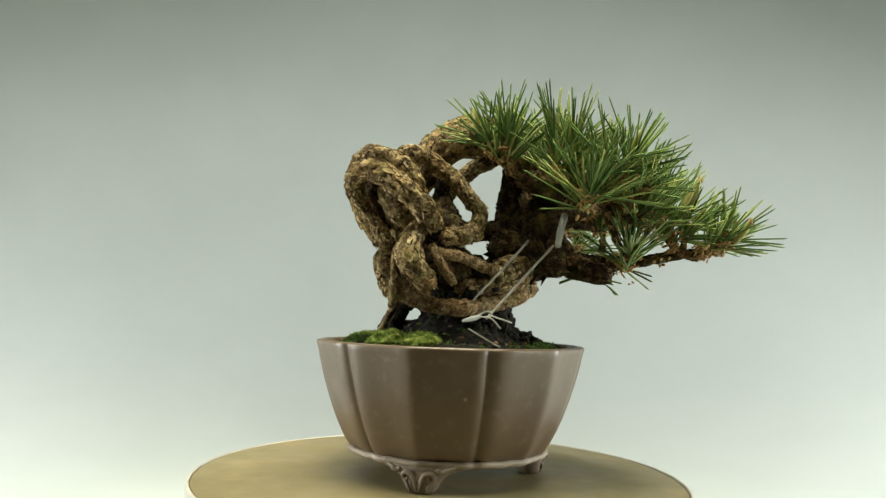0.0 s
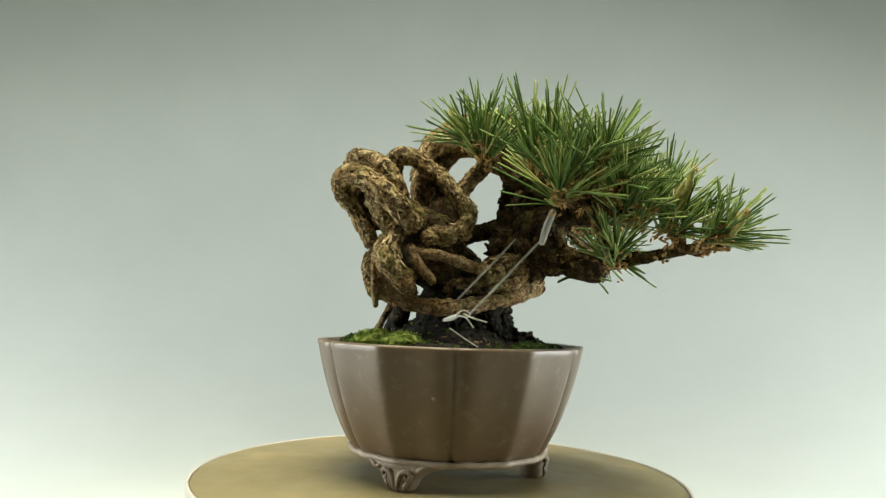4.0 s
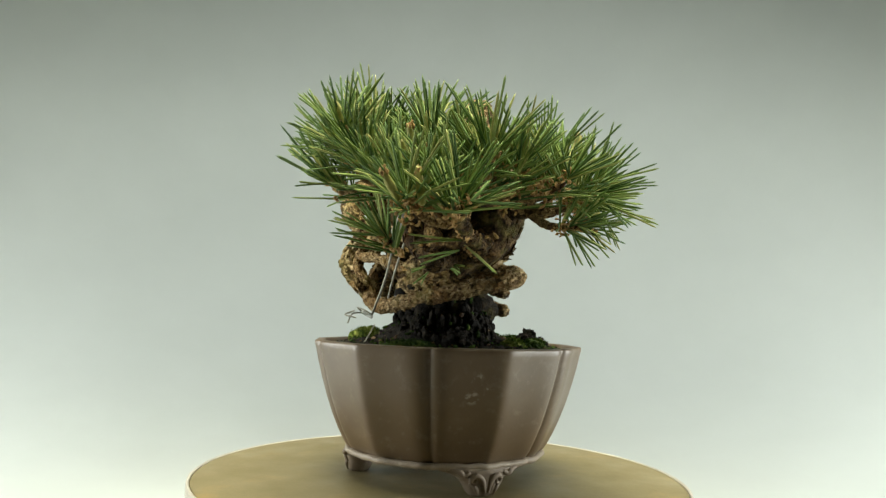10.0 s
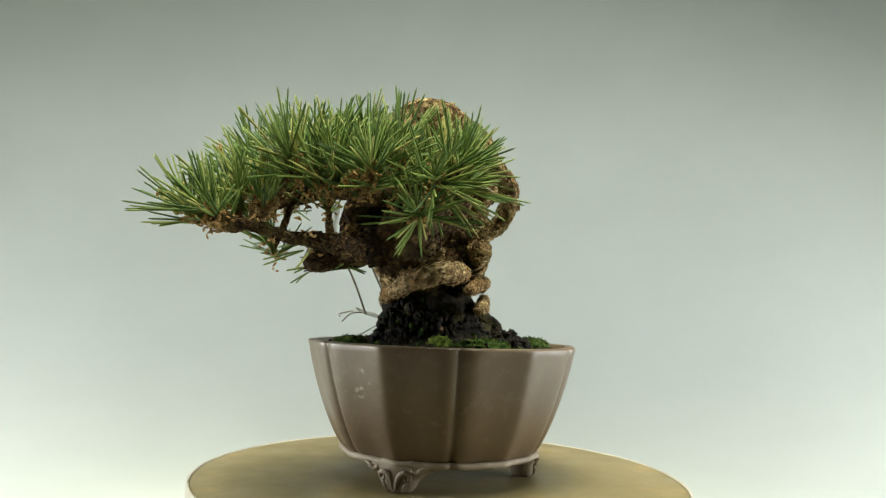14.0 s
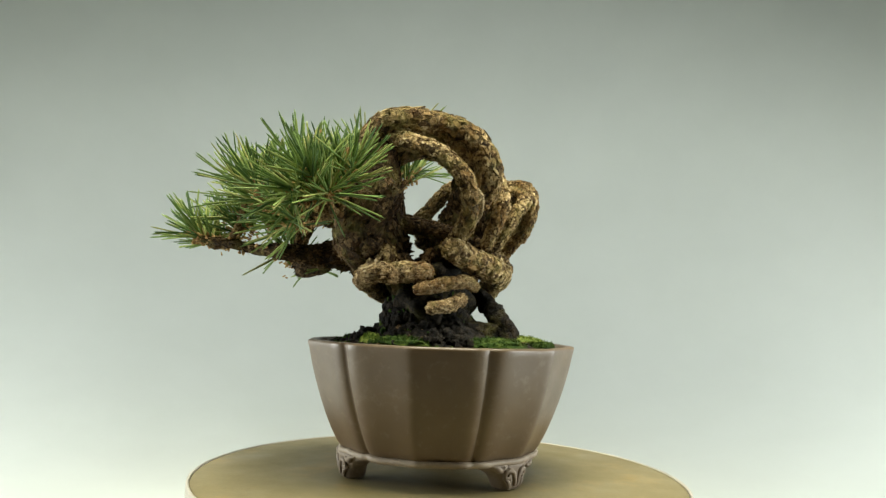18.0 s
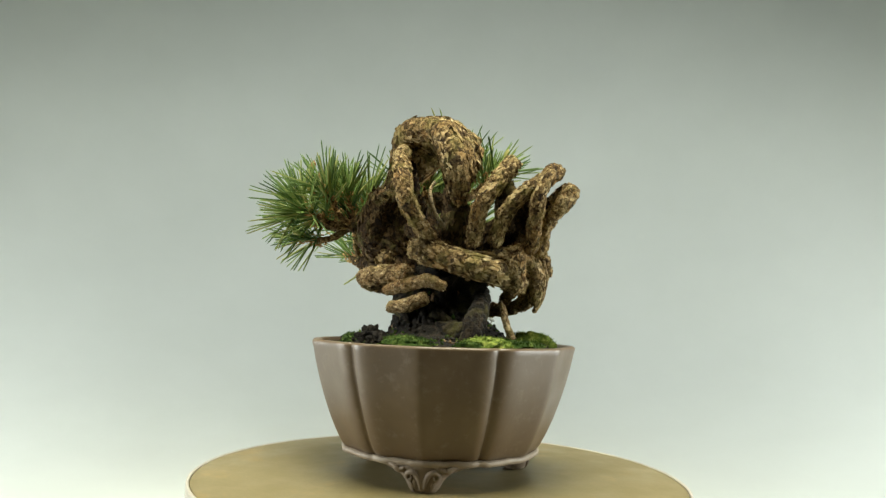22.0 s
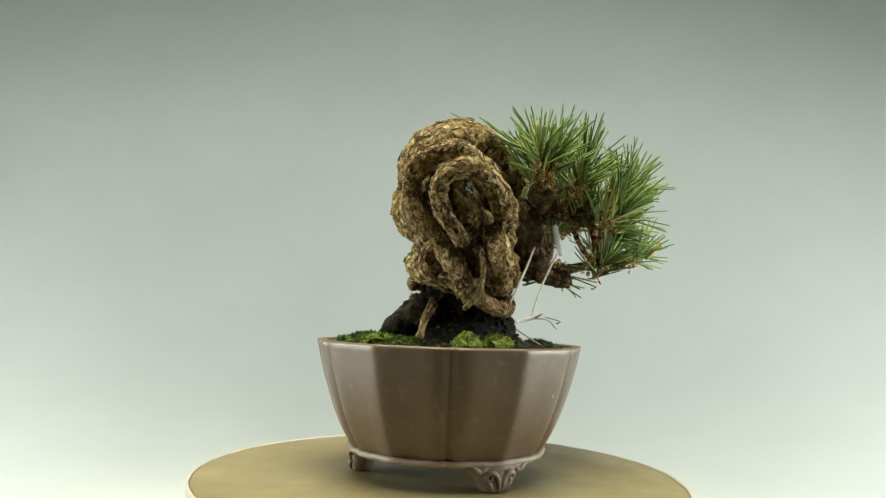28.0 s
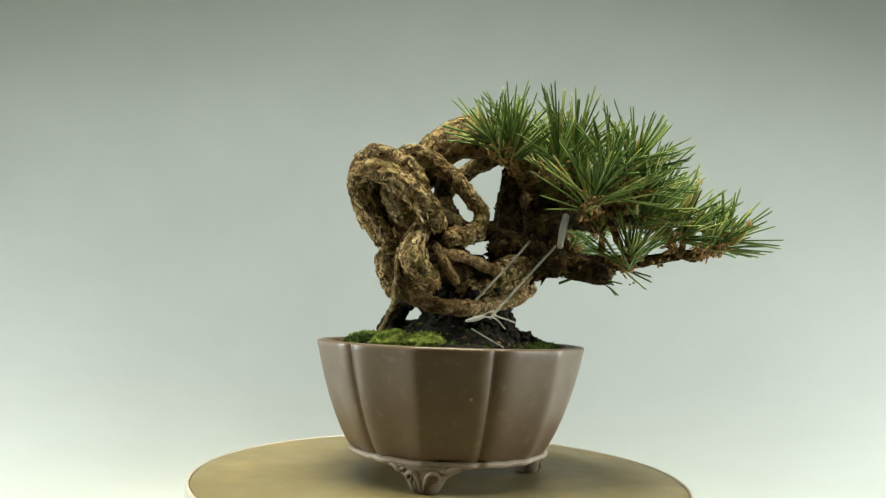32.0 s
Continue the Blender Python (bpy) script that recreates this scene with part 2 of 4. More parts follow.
def tube(name, rows, mat, parent, label="", sides=26, step=0.0007, rough=0.0010, plates=0.0012, seed=0, caps=True, scale=0.0):
    """A round limb with a rounded end, its skin raised in flakes and lumps."""
    line = spline(rows, step)
    pts, rad = line[:, :3], np.maximum(line[:, 3], 0.0004)
    if scale:
        rad = rad - 0.0004
    tan = np.gradient(pts, axis=0)
    tan /= np.linalg.norm(tan, axis=1)[:, None] + 1e-12
    if caps:
        pre = [(pts[0] - tan[0] * rad[0] * k, rad[0] * math.sqrt(max(0.0, 1 - k * k)) + 1e-5) for k in (0.98, 0.85, 0.6, 0.3)]
        post = [(pts[-1] + tan[-1] * rad[-1] * k, rad[-1] * math.sqrt(max(0.0, 1 - k * k)) + 1e-5) for k in (0.3, 0.6, 0.85, 0.98)]
        pts = np.vstack([[q for q, _ in pre], pts, [q for q, _ in post]])
        rad = np.concatenate([[r for _, r in pre], rad, [r for _, r in post]])
        tan = np.vstack([[tan[0]] * 4, tan, [tan[-1]] * 4])
    side = Vector(tan[0]).orthogonal().normalized()
    verts, faces = [], []
    n = len(pts)
    off = Vector((seed * 1.7, seed * 0.9, seed * 2.3))
    for i in range(n):
        t = Vector(tan[i])
        side = (side - t * side.dot(t)).normalized()
        up = t.cross(side)
        c = Vector(pts[i])
        small = min(1.0, rad[i] / 0.005)
        for j in range(sides):
            a = 2 * math.pi * j / sides
            d = side * math.cos(a) + up * math.sin(a)
            q = c + d * rad[i]
            lump = noise.noise((q + off) * 120) * rough * 0.9 + noise.noise((q + off) * 300) * rough * 0.4
            lump += noise.noise(Vector((i * 0.28, math.cos(a) * 1.2, math.sin(a) * 1.2)) + off) * rough * 0.75
            dist, cells = noise.voronoi((q + off) * 215 + Vector((noise.noise(q * 250), noise.noise(q * 250 + off), 0)) * 0.5)
            flake = min(dist[1] - dist[0], 0.25) / 0.25
            lift = noise.noise(cells[0] * 7.3) * 1.1
            verts.append(q + d * ((lump + (flake - 0.8 + lift * flake) * plates) * small))
    for i in range(n - 1):
        for j in range(sides):
            k = (j + 1) % sides
            faces.append((i * sides + j, i * sides + k, (i + 1) * sides + k, (i + 1) * sides + j))
    faces.append(tuple(range(sides))[::-1])
    faces.append(tuple(range((n - 1) * sides, n * sides)))
    skin = len(faces)
    scales = FLAKES.get(mat.name) if scale else None
    if scales:
        add_scales(verts, faces, pts, tan, rad, sides, scale, seed)
    ob = mesh_object(name, verts, faces, mat, parent, label)
    if scales:
        ob.data.materials.append(scales)
        ob.data.polygons.foreach_set("material_index", [0] * skin + [1] * (len(faces) - skin))
        ob.data.polygons.foreach_set("use_smooth", [True] * skin + [False] * (len(faces) - skin))
    return ob


def add_scales(verts, faces, pts, tan, rad, sides, scale, seed):
    """Overlapping thin scales of bark on the skin of a limb, each with one lifted rim."""
    rng = random.Random(seed + 500)
    n = len(pts)
    for i in range(1, n - 1):
        gap = np.linalg.norm(pts[i + 1] - pts[i - 1]) / 2
        half = min(0.0023, max(0.0008, rad[i] * 0.24)) * scale
        want = 2 * math.pi * rad[i] * gap * 0.85 / (math.pi * half * half * 0.62)
        for _ in range(int(want + rng.random())):
            j = rng.randrange(sides)
            p = Vector(verts[i * sides + j])
            c = Vector(pts[i])
            t = Vector(tan[i])
            d = p - c
            d = (d - t * d.dot(t)).normalized()
            s = t.cross(d)
            big = rng.choice((0.55, 0.8, 1.0, 1.5))
            hl, hw = half * big * rng.uniform(0.9, 1.9), half * big * rng.uniform(0.35, 0.7)
            turn = rng.gauss(0, 0.45)
            e1 = t * math.cos(turn) + s * math.sin(turn)
            e2 = s * math.cos(turn) - t * math.sin(turn)
            lift, lean = half * rng.choice((0.05, 0.10, 0.18, 0.40)), rng.uniform(0, 6.283)
            corners = rng.choice((5, 6, 6, 7))
            k0 = len(verts)
            low = []
            for q in range(corners):
                a = 6.283 * (q + rng.uniform(-0.3, 0.3)) / corners
                u, v = hl * math.cos(a) * rng.uniform(0.75, 1.15), hw * math.sin(a) * rng.uniform(0.75, 1.15)
                flat = e1 * u + e2 * v
                drop = flat.dot(s) ** 2 / (2 * rad[i])
                rise = 0.00012 + lift * 0.5 * (1 + math.cos(a - lean))
                verts.append(p + flat + d * (rise - drop))
                low.append(p + flat * 0.86 + d * (rise * 0.3 - drop - 0.0004))
            verts.extend(low)
            faces.append(tuple(range(k0, k0 + corners)))
            for q in range(corners):
                k = (q + 1) % corners
                faces.append((k0 + q, k0 + corners + q, k0 + corners + k, k0 + k))


def blob(bm, centre, size, seed=0, lump=0.2, freq=2.0, rings=2, turn=None):
    """An uneven rounded lump added to bm."""
    m = Matrix.Translation(centre) @ (turn or Matrix.Identity(4)) @ Matrix.Diagonal((*size, 1))
    r = bmesh.ops.create_icosphere(bm, subdivisions=rings, radius=1)
    for v in r["verts"]:
        v.co *= 1 + lump * noise.noise(v.co * freq + Vector((seed * 3.1, seed, -seed * 1.3)))
        v.co = m @ v.co


# ---- the setting ----
def sweep():
    """Cloth backdrop: a level floor that bends up into a back wall and closes round the sides."""
    prof = [(0.0, 0.0), (0.15, 0.0), (0.25, 0.0), (0.32, 0.0), (0.38, 0.0), (0.43, 0.0)]
    for k in range(25):
        a = radians(90 * k / 24)
        prof.append((0.46 + 0.44 * math.sin(a), 0.44 - 0.44 * math.cos(a)))
    prof += [(0.90, 0.5), (0.90, 0.7), (0.90, 1.0), (0.90, 1.6)]
    verts, faces = [], []
    n = 97
    for i in range(n):
        a = radians(-118 + 236 * i / (n - 1))
        for r, z in prof:
            verts.append((r * 1.05 * math.sin(a), r * math.cos(a) - 0.1, z - 0.075))
    m = len(prof)
    for i in range(n - 1):
        for j in range(m - 1):
            faces.append((i * m + j, (i + 1) * m + j, (i + 1) * m + j + 1, i * m + j + 1))
    ob = mesh_object("backdrop", verts, faces, PAPER)
    sol = ob.modifiers.new("thickness", "SOLIDIFY")
    sol.thickness = 0.002
    tagged(ob, "white photo backdrop cloth curving up behind the turntable", "backdrop", kind="structure")


sweep()


def box(name, lo, hi, mat, label, category):
    bm = bmesh.new()
    bmesh.ops.create_cube(bm, size=1)
    for v in bm.verts:
        v.co = Vector([lo[k] + (v.co[k] + 0.5) * (hi[k] - lo[k]) for k in range(3)])
    return tagged(part(name, bm, mat, smooth=False), label, category, kind="structure")


box("floor", (-1.6, -1.9, -0.90), (1.6, 1.3, -0.85), WALL, "plain grey room floor", "floor")
box("ceiling", (-1.6, -1.9, 1.60), (1.6, 1.3, 1.65), WALL, "plain grey room ceiling", "ceiling")
box("wall_north", (-1.6, 1.25, -0.85), (1.6, 1.30, 1.60), WALL, "plain grey room wall", "wall")
box("wall_south", (-1.6, -1.9, -0.85), (1.6, -1.85, 1.60), WALL, "plain grey room wall", "wall")
box("wall_west", (-1.6, -1.85, -0.85), (-1.55, 1.25, 1.60), WALL, "plain grey room wall", "wall")
box("wall_east", (1.55, -1.85, -0.85), (1.6, 1.25, 1.60), WALL, "plain grey room wall", "wall")
box("platform", (-1.1, -0.75, -0.85), (1.1, 1.1, -0.079), WALL, "plain grey platform under the backdrop cloth", "platform")


# ---- turntable ----
def lathe(name, prof, mat, parent, label="", n=96):
    verts, faces = [], []
    m = len(prof)
    for i in range(n):
        a = 2 * math.pi * i / n
        for r, z in prof:
            verts.append((r * math.cos(a), r * math.sin(a), z))
    for i in range(n):
        k = (i + 1) % n
        for j in range(m - 1):
            faces.append((i * m + j, k * m + j, k * m + j + 1, i * m + j + 1))
    return mesh_object(name, verts, faces, mat, parent, label)


turntable = thing("turntable", "round khaki board turntable with a pale edge", "turntable")
lathe("board", [(0.0, -0.014), (0.1300, -0.014), (0.1312, -0.0006), (0.1306, -0.0001), (0.10, 0.0), (0.0, 0.0)], BOARD, turntable, n=160)
lathe("edge_band", [(0.1313, -0.014), (0.1331, -0.0135), (0.1330, -0.0006), (0.1328, 0.0002), (0.1322, 0.0003), (0.1314, -0.0003)], EDGE, turntable, "pale cream edge band", n=160)
lathe("base", [(0.0, -0.0145), (0.09, -0.0145), (0.095, -0.02), (0.095, -0.072), (0.09, -0.0748), (0.0, -0.0748)], EDGE, turntable, "pale round base")

# ---- pot ----
POT = Vector((0.0033, 0.0, 0))
pot = thing("bonsai_pot", "brown unglazed clay pot with six keeled lobes and three feet", "pot")
pot.location = (0, 0, 0)
LOBE = radians(14)


def lobe_radius(a, depth):
    """Outline of the lobed wall: keel at the middle of each lobe, notch between lobes."""
    u = ((a - LOBE) / radians(60) + 0.5) % 1.0 - 0.5
    s = (math.sqrt(4 * u * u + 0.0036) - 0.06) / 0.942
    swell = 0.0012 * max(0.0, math.cos(a - radians(175)))
    return (-0.0105 * s + 0.0135 * s * s - 0.0058 * s ** 8) * depth + swell + 0.0008


def pot_body():
    outer = [(0.0490, 0.0135), (0.0525, 0.0160), (0.0552, 0.0195), (0.0586, 0.0260), (0.0619, 0.0335), (0.0652, 0.0425), (0.0682, 0.0520), (0.0706, 0.0610), (0.0721, 0.0680), (0.0729, 0.0706), (0.0727, 0.0717), (0.0720, 0.0720)]
    inner = [(0.0690, 0.0720), (0.0682, 0.0716), (0.0675, 0.0690), (0.0600, 0.0400), (0.0500, 0.0200), (0.0300, 0.0170), (0.0, 0.0170)]
    n, verts, faces = 432, [], []
    prof = outer + inner
    m = len(prof)
    for i in range(n):
        a = LOBE + 2 * math.pi * i / n
        for k, (r, z) in enumerate(prof):
            depth = (0.85 + 0.15 * min(1, z / 0.06)) * (1.0 if k < len(outer) + 3 else max(0, r / 0.06 - 0.3))
            q = r + lobe_radius(a, depth)
            q += 0.00012 * noise.noise(Vector((math.cos(a) * 4, math.sin(a) * 4, z * 60)))
            verts.append((POT.x + q * math.cos(a), POT.y + q * math.sin(a), z))
    for i in range(n):
        k = (i + 1) % n
        for j in range(m - 1):
            faces.append((i * m + j, k * m + j, k * m + j + 1, i * m + j + 1))
    base = [i * m for i in range(n)]
    faces.append(tuple(base[::-1]))
    ob = mesh_object("body", verts, faces, CLAY, pot, "brown clay wall with keeled lobes")
    return ob


pot_body()


def foot_ring():
    prof = [(0.0500, 0.0128), (0.0528, 0.0130), (0.0540, 0.0141), (0.0539, 0.0155), (0.0529, 0.0164), (0.0510, 0.0160)]
    n, verts, faces = 240, [], []
    m = len(prof)
    for i in range(n):
        a = 2 * math.pi * i / n
        for r, z in prof:
            q = r + lobe_radius(a, 0.6) + 0.0003 * noise.noise(Vector((math.cos(a) * 14, math.sin(a) * 14, 0)))
            zz = z + 0.0005 * noise.noise(Vector((math.cos(a) * 9, math.sin(a) * 9, 5)))
            verts.append((POT.x + q * math.cos(a), POT.y + q * math.sin(a), zz))
    for i in range(n):
        k = (i + 1) % n
        for j in range(m):
            l = (j + 1) % m
            faces.append((i * m + j, k * m + j, k * m + l, i * m + l))
    mesh_object("foot_ring", verts, faces, PALE_CLAY, pot, "dusty pale clay band above the feet")


foot_ring()


def cloud_foot(angle):
    """A carved cloud foot: a wide bracket under the wall, narrowing to a blunt toe, with scrolls on its face."""
    m = Matrix.Translation(POT) @ Matrix.Rotation(angle, 4, "Z")
    levels = [(0.0, 0.0042, 0.0036), (0.0005, 0.0064, 0.0052), (0.0022, 0.0078, 0.0064), (0.0048, 0.0090, 0.0068), (0.0072, 0.0108, 0.0068), (0.0092, 0.0132, 0.0070), (0.0112, 0.0180, 0.0072), (0.0128, 0.0245, 0.0074), (0.0142, 0.0285, 0.0068)]
    n, verts, faces = 64, [], []
    for z, half, deep in levels:
        for j in range(n):
            a = 2 * math.pi * j / n
            c, s = math.cos(a), math.sin(a)
            y = half * math.copysign(abs(s) ** 0.85, s)
            x = 0.0468 + deep * math.copysign(abs(c) ** 0.75, c) - 8.0 * y * y
            if c > 0:
                x += 0.0006 * math.cos(y * 1500) * c * min(1.0, z / 0.004)
            verts.append(m @ Vector((x, y, z)))
    for i in range(len(levels) - 1):
        for j in range(n):
            k = (j + 1) % n
            faces.append((i * n + j, i * n + k, (i + 1) * n + k, (i + 1) * n + j))
    faces.append(tuple(range(n))[::-1])
    faces.append(tuple(range((len(levels) - 1) * n, len(levels) * n)))
    foot = mesh_object("foot", verts, faces, FOOT_CLAY, pot, "carved cloud-scroll clay foot")

    def face_x(y, z):
        half = np.interp(z, [q[0] for q in levels], [q[1] for q in levels])
        deep = np.interp(z, [q[0] for q in levels], [q[2] for q in levels])
        c = math.sqrt(max(0.02, 1 - min(1, abs(y) / half) ** 2.4))
        return 0.0468 + deep * c ** 0.75 - 8.0 * y * y

    def swirl(name, points, seed):
        rows = [(*(m @ Vector((face_x(y, z) + 0.0001, y, z))), r) for y, z, r in points]
        tube(name, rows, FOOT_CLAY, foot, sides=10, step=0.0006, rough=0.0003, plates=0, seed=seed)

    for s in (-1, 1):
        # a curl that rolls outward from the middle of the face, and a small bead over it
        curl = [(s * 0.0010, 0.0030, 0.0007), (s * 0.0016, 0.0062, 0.0012), (s * 0.0030, 0.0092, 0.0014), (s * 0.0056, 0.0106, 0.0014), (s * 0.0078, 0.0094, 0.0013), (s * 0.0074, 0.0072, 0.0012), (s * 0.0056, 0.0070, 0.0010), (s * 0.0054, 0.0084, 0.0007)]
        swirl("scroll", curl, 7 + s)
        swirl("ridge", [(s * 0.0042, 0.0016, 0.0007), (s * 0.0050, 0.0036, 0.0011), (s * 0.0062, 0.0054, 0.0011), (s * 0.0080, 0.0066, 0.0008)], 17 + s)
        swirl("scroll", [(s * 0.0096, 0.0120, 0.0010), (s * 0.0118, 0.0112, 0.0016), (s * 0.0134, 0.0120, 0.0017), (s * 0.0150, 0.0130, 0.0012), (s * 0.0176, 0.0136, 0.0007)], 27 + s)


for k in range(3):
    cloud_foot(LOBE + radians(120 * k))


# ---- soil and moss ----
def mound_height(x, y):
    r = math.hypot(x - POT.x, y - POT.y)
    core = math.hypot(x - 0.006, y + 0.006)
    h = 0.0693 + 0.0075 * max(0, 1 - (r / 0.062) ** 2)
    h += 0.012 * max(0, 1 - (core / 0.034) ** 2) ** 0.8
    return h + 0.0016 * noise.noise(Vector((x * 90, y * 90, 0))) + 0.0012 * noise.noise(Vector((x * 260, y * 260, 3)))


def soil():
    verts, faces = [], []
    rings, n = 44, 150
    for i in range(rings):
        for j in range(n):
            a = 2 * math.pi * j / n
            r = 0.0680 * i / (rings - 1)
            r = r + lobe_radius(a, 0.9) * (i / (rings - 1)) ** 3
            x, y = POT.x + r * math.cos(a), POT.y + r * math.sin(a)
            edge = max(0, i / (rings - 1) - 0.93) * 0.03
            verts.append((x, y, mound_height(x, y) - edge))
    for i in range(rings - 1):
        for j in range(n):
            k = (j + 1) % n
            faces.append((i * n + j, (i + 1) * n + j, (i + 1) * n + k, i * n + k))
    return tagged(mesh_object("soil", verts, faces, SOIL), "dark damp potting soil mounded in the pot", "soil", kind="stuff")


SOIL_OB = soil()


def soil_crumbs():
    rng = random.Random(5)
    bm = bmesh.new()
    for k in range(420):
        a, r = rng.uniform(0, 6.283), 0.064 * math.sqrt(rng.random())
        x, y = POT.x + r * math.cos(a), POT.y + r * math.sin(a)
        s = rng.uniform(0.0006, 0.0017)
        blob(bm, (x, y, mound_height(x, y) + s * 0.2), (s, s * 0.8, s * 0.7), k, 0.4, 2, 1)
    return tagged(part("soil_grains", bm, SOIL, smooth=False), "black soil grains scattered on the pot soil", "soil", kind="stuff")


CRUMBS = soil_crumbs()


def litter(name, count, lo, hi, reach, mat, seed, label, category):
    """Bits lying on the mound: bark chips, dry scales and scraps of moss."""
    rng = random.Random(seed)
    bm = bmesh.new()
    for k in range(count):
        a, r = rng.uniform(0, 6.283), reach[0] + (reach[1] - reach[0]) * math.sqrt(rng.random())
        x, y = POT.x + r * math.cos(a), POT.y + r * math.sin(a)
        s = rng.uniform(lo, hi)
        lie = Euler((rng.gauss(0, 0.5), rng.gauss(0, 0.5), rng.uniform(0, 6.283))).to_matrix().to_4x4()
        blob(bm, (x, y, mound_height(x, y) + s * 0.15), (s, s * rng.uniform(0.3, 0.6), s * rng.uniform(0.2, 0.5)), k, 0.6, 2.5, 1, lie)
    return tagged(part(name, bm, mat, smooth=False), label, category, kind="stuff")


CHIPS = litter("bark_chips", 150, 0.0006, 0.0019, (0.018, 0.058), CHIP, 31, "brown bark chips lying on the pot soil", "bark")
SCRAPS = litter("moss_scraps", 420, 0.0008, 0.0022, (0.024, 0.063), DARK_MOSS, 32, "scraps of dark moss on the pot soil", "moss")


def moss_clump(x, y, sx, sy, h, seed, label, turn=0.0, mat=None):
    """A cushion of moss built of many little tufts."""
    rng = random.Random(seed)
    bm = bmesh.new()
    z0 = mound_height(x, y)
    blob(bm, (x, y, z0 - 0.001), (sx * 0.95, sy * 0.95, h), seed, 0.35, 2.5, 3, Matrix.Rotation(turn, 4, "Z"))
    c, s = math.cos(turn), math.sin(turn)
    for k in range(int(90 + 60000 * sx * sy * 25)):
        a, r = rng.uniform(0, 6.283), math.sqrt(rng.random())
        u, v = r * math.cos(a) * sx, r * math.sin(a) * sy
        px, py = x + c * u - s * v, y + s * u + c * v
        pz = z0 - 0.001 + h * math.sqrt(max(0.02, 1 - r * r)) * rng.uniform(0.85, 1.1)
        w = rng.uniform(0.0004, 0.0010)
        up = Vector((rng.uniform(-0.6, 0.6) + c * u / sx * 0.6, rng.uniform(-0.6, 0.6) + s * u / sx * 0.6, 1)).normalized() * w * rng.uniform(1.4, 2.6)
        p = Vector((px, py, pz - w * 0.5))
        e1 = up.orthogonal().normalized() * w * 0.6
        e2 = up.cross(e1).normalized() * w * 0.6
        vs = [bm.verts.new(p + e1), bm.verts.new(p - e1 * 0.5 + e2 * 0.87), bm.verts.new(p - e1 * 0.5 - e2 * 0.87), bm.verts.new(p + up)]
        for tri in ((0, 1, 3), (1, 2, 3), (2, 0, 3)):
            bm.faces.new([vs[q] for q in tri])
    for v in bm.verts:
        u, w = v.co.x - POT.x, v.co.y - POT.y
        far, lim = math.hypot(u, w), 0.0635 + lobe_radius(math.atan2(w, u), 0.95)
        if far > lim:
            v.co.x, v.co.y = POT.x + u * lim / far, POT.y + w * lim / far
    return tagged(part("moss_clump", bm, mat or MOSS, smooth=False), label, "moss", "moss on the soil")


MOSSES = [
    moss_clump(-0.028, -0.041, 0.013, 0.008, 0.0080, 1, "bright yellow-green moss cushion beside the roots", 0.5),
    moss_clump(-0.043, -0.014, 0.015, 0.010, 0.0040, 2, "dark green moss cushion near the pot rim", 1.0, DARK_MOSS),
    moss_clump(-0.040, 0.008, 0.017, 0.011, 0.0052, 3, "green moss cushion below the root tangle", 0.3),
    moss_clump(-0.020, 0.042, 0.018, 0.009, 0.0045, 4, "low dark green moss along the pot rim", 0.1, DARK_MOSS),
    moss_clump(0.026, 0.043, 0.016, 0.008, 0.0040, 5, "low dark green moss along the pot rim", -0.4, DARK_MOSS),
    moss_clump(0.042, 0.028, 0.006, 0.007, 0.0050, 6, "small yellow-green moss patch by the roots", 0.2),
    moss_clump(0.050, -0.026, 0.008, 0.014, 0.0040, 8, "low dark green moss along the pot rim", -0.5, DARK_MOSS),
    moss_clump(-0.050, 0.025, 0.007, 0.014, 0.0045, 10, "low dark green moss along the pot rim", 0.4, DARK_MOSS),
    moss_clump(-0.012, -0.047, 0.011, 0.007, 0.0065, 7, "bright yellow-green moss cushion beside the roots", 0.0),
]


def soil_lump(x, y, sx, sy, seed):
    bm = bmesh.new()
    rng = random.Random(seed)
    for k in range(70):
        s = rng.uniform(0.0008, 0.0026)
        u, v = rng.gauss(0, 1), rng.gauss(0, 1)
        top = 0.0065 * math.exp(-0.5 * (u * u + v * v)) * rng.uniform(0.2, 1.1)
        lie = Euler((rng.uniform(0, 3), rng.uniform(0, 3), rng.uniform(0, 3))).to_matrix().to_4x4()
        blob(bm, (x + u * sx, y + v * sy, 0.0725 + top), (s, s * rng.uniform(0.45, 0.9), s * rng.uniform(0.5, 1.3)), k, 0.9, 2.5, 2, lie)
    return tagged(part("soil_lump", bm, SOIL, smooth=False), "crumbly black soil lump near the pot rim", "soil", kind="stuff")


LUMPS = [soil_lump(0.042, -0.002, 0.005, 0.0075, 9), soil_lump(0.007, 0.046, 0.007, 0.004, 10)]

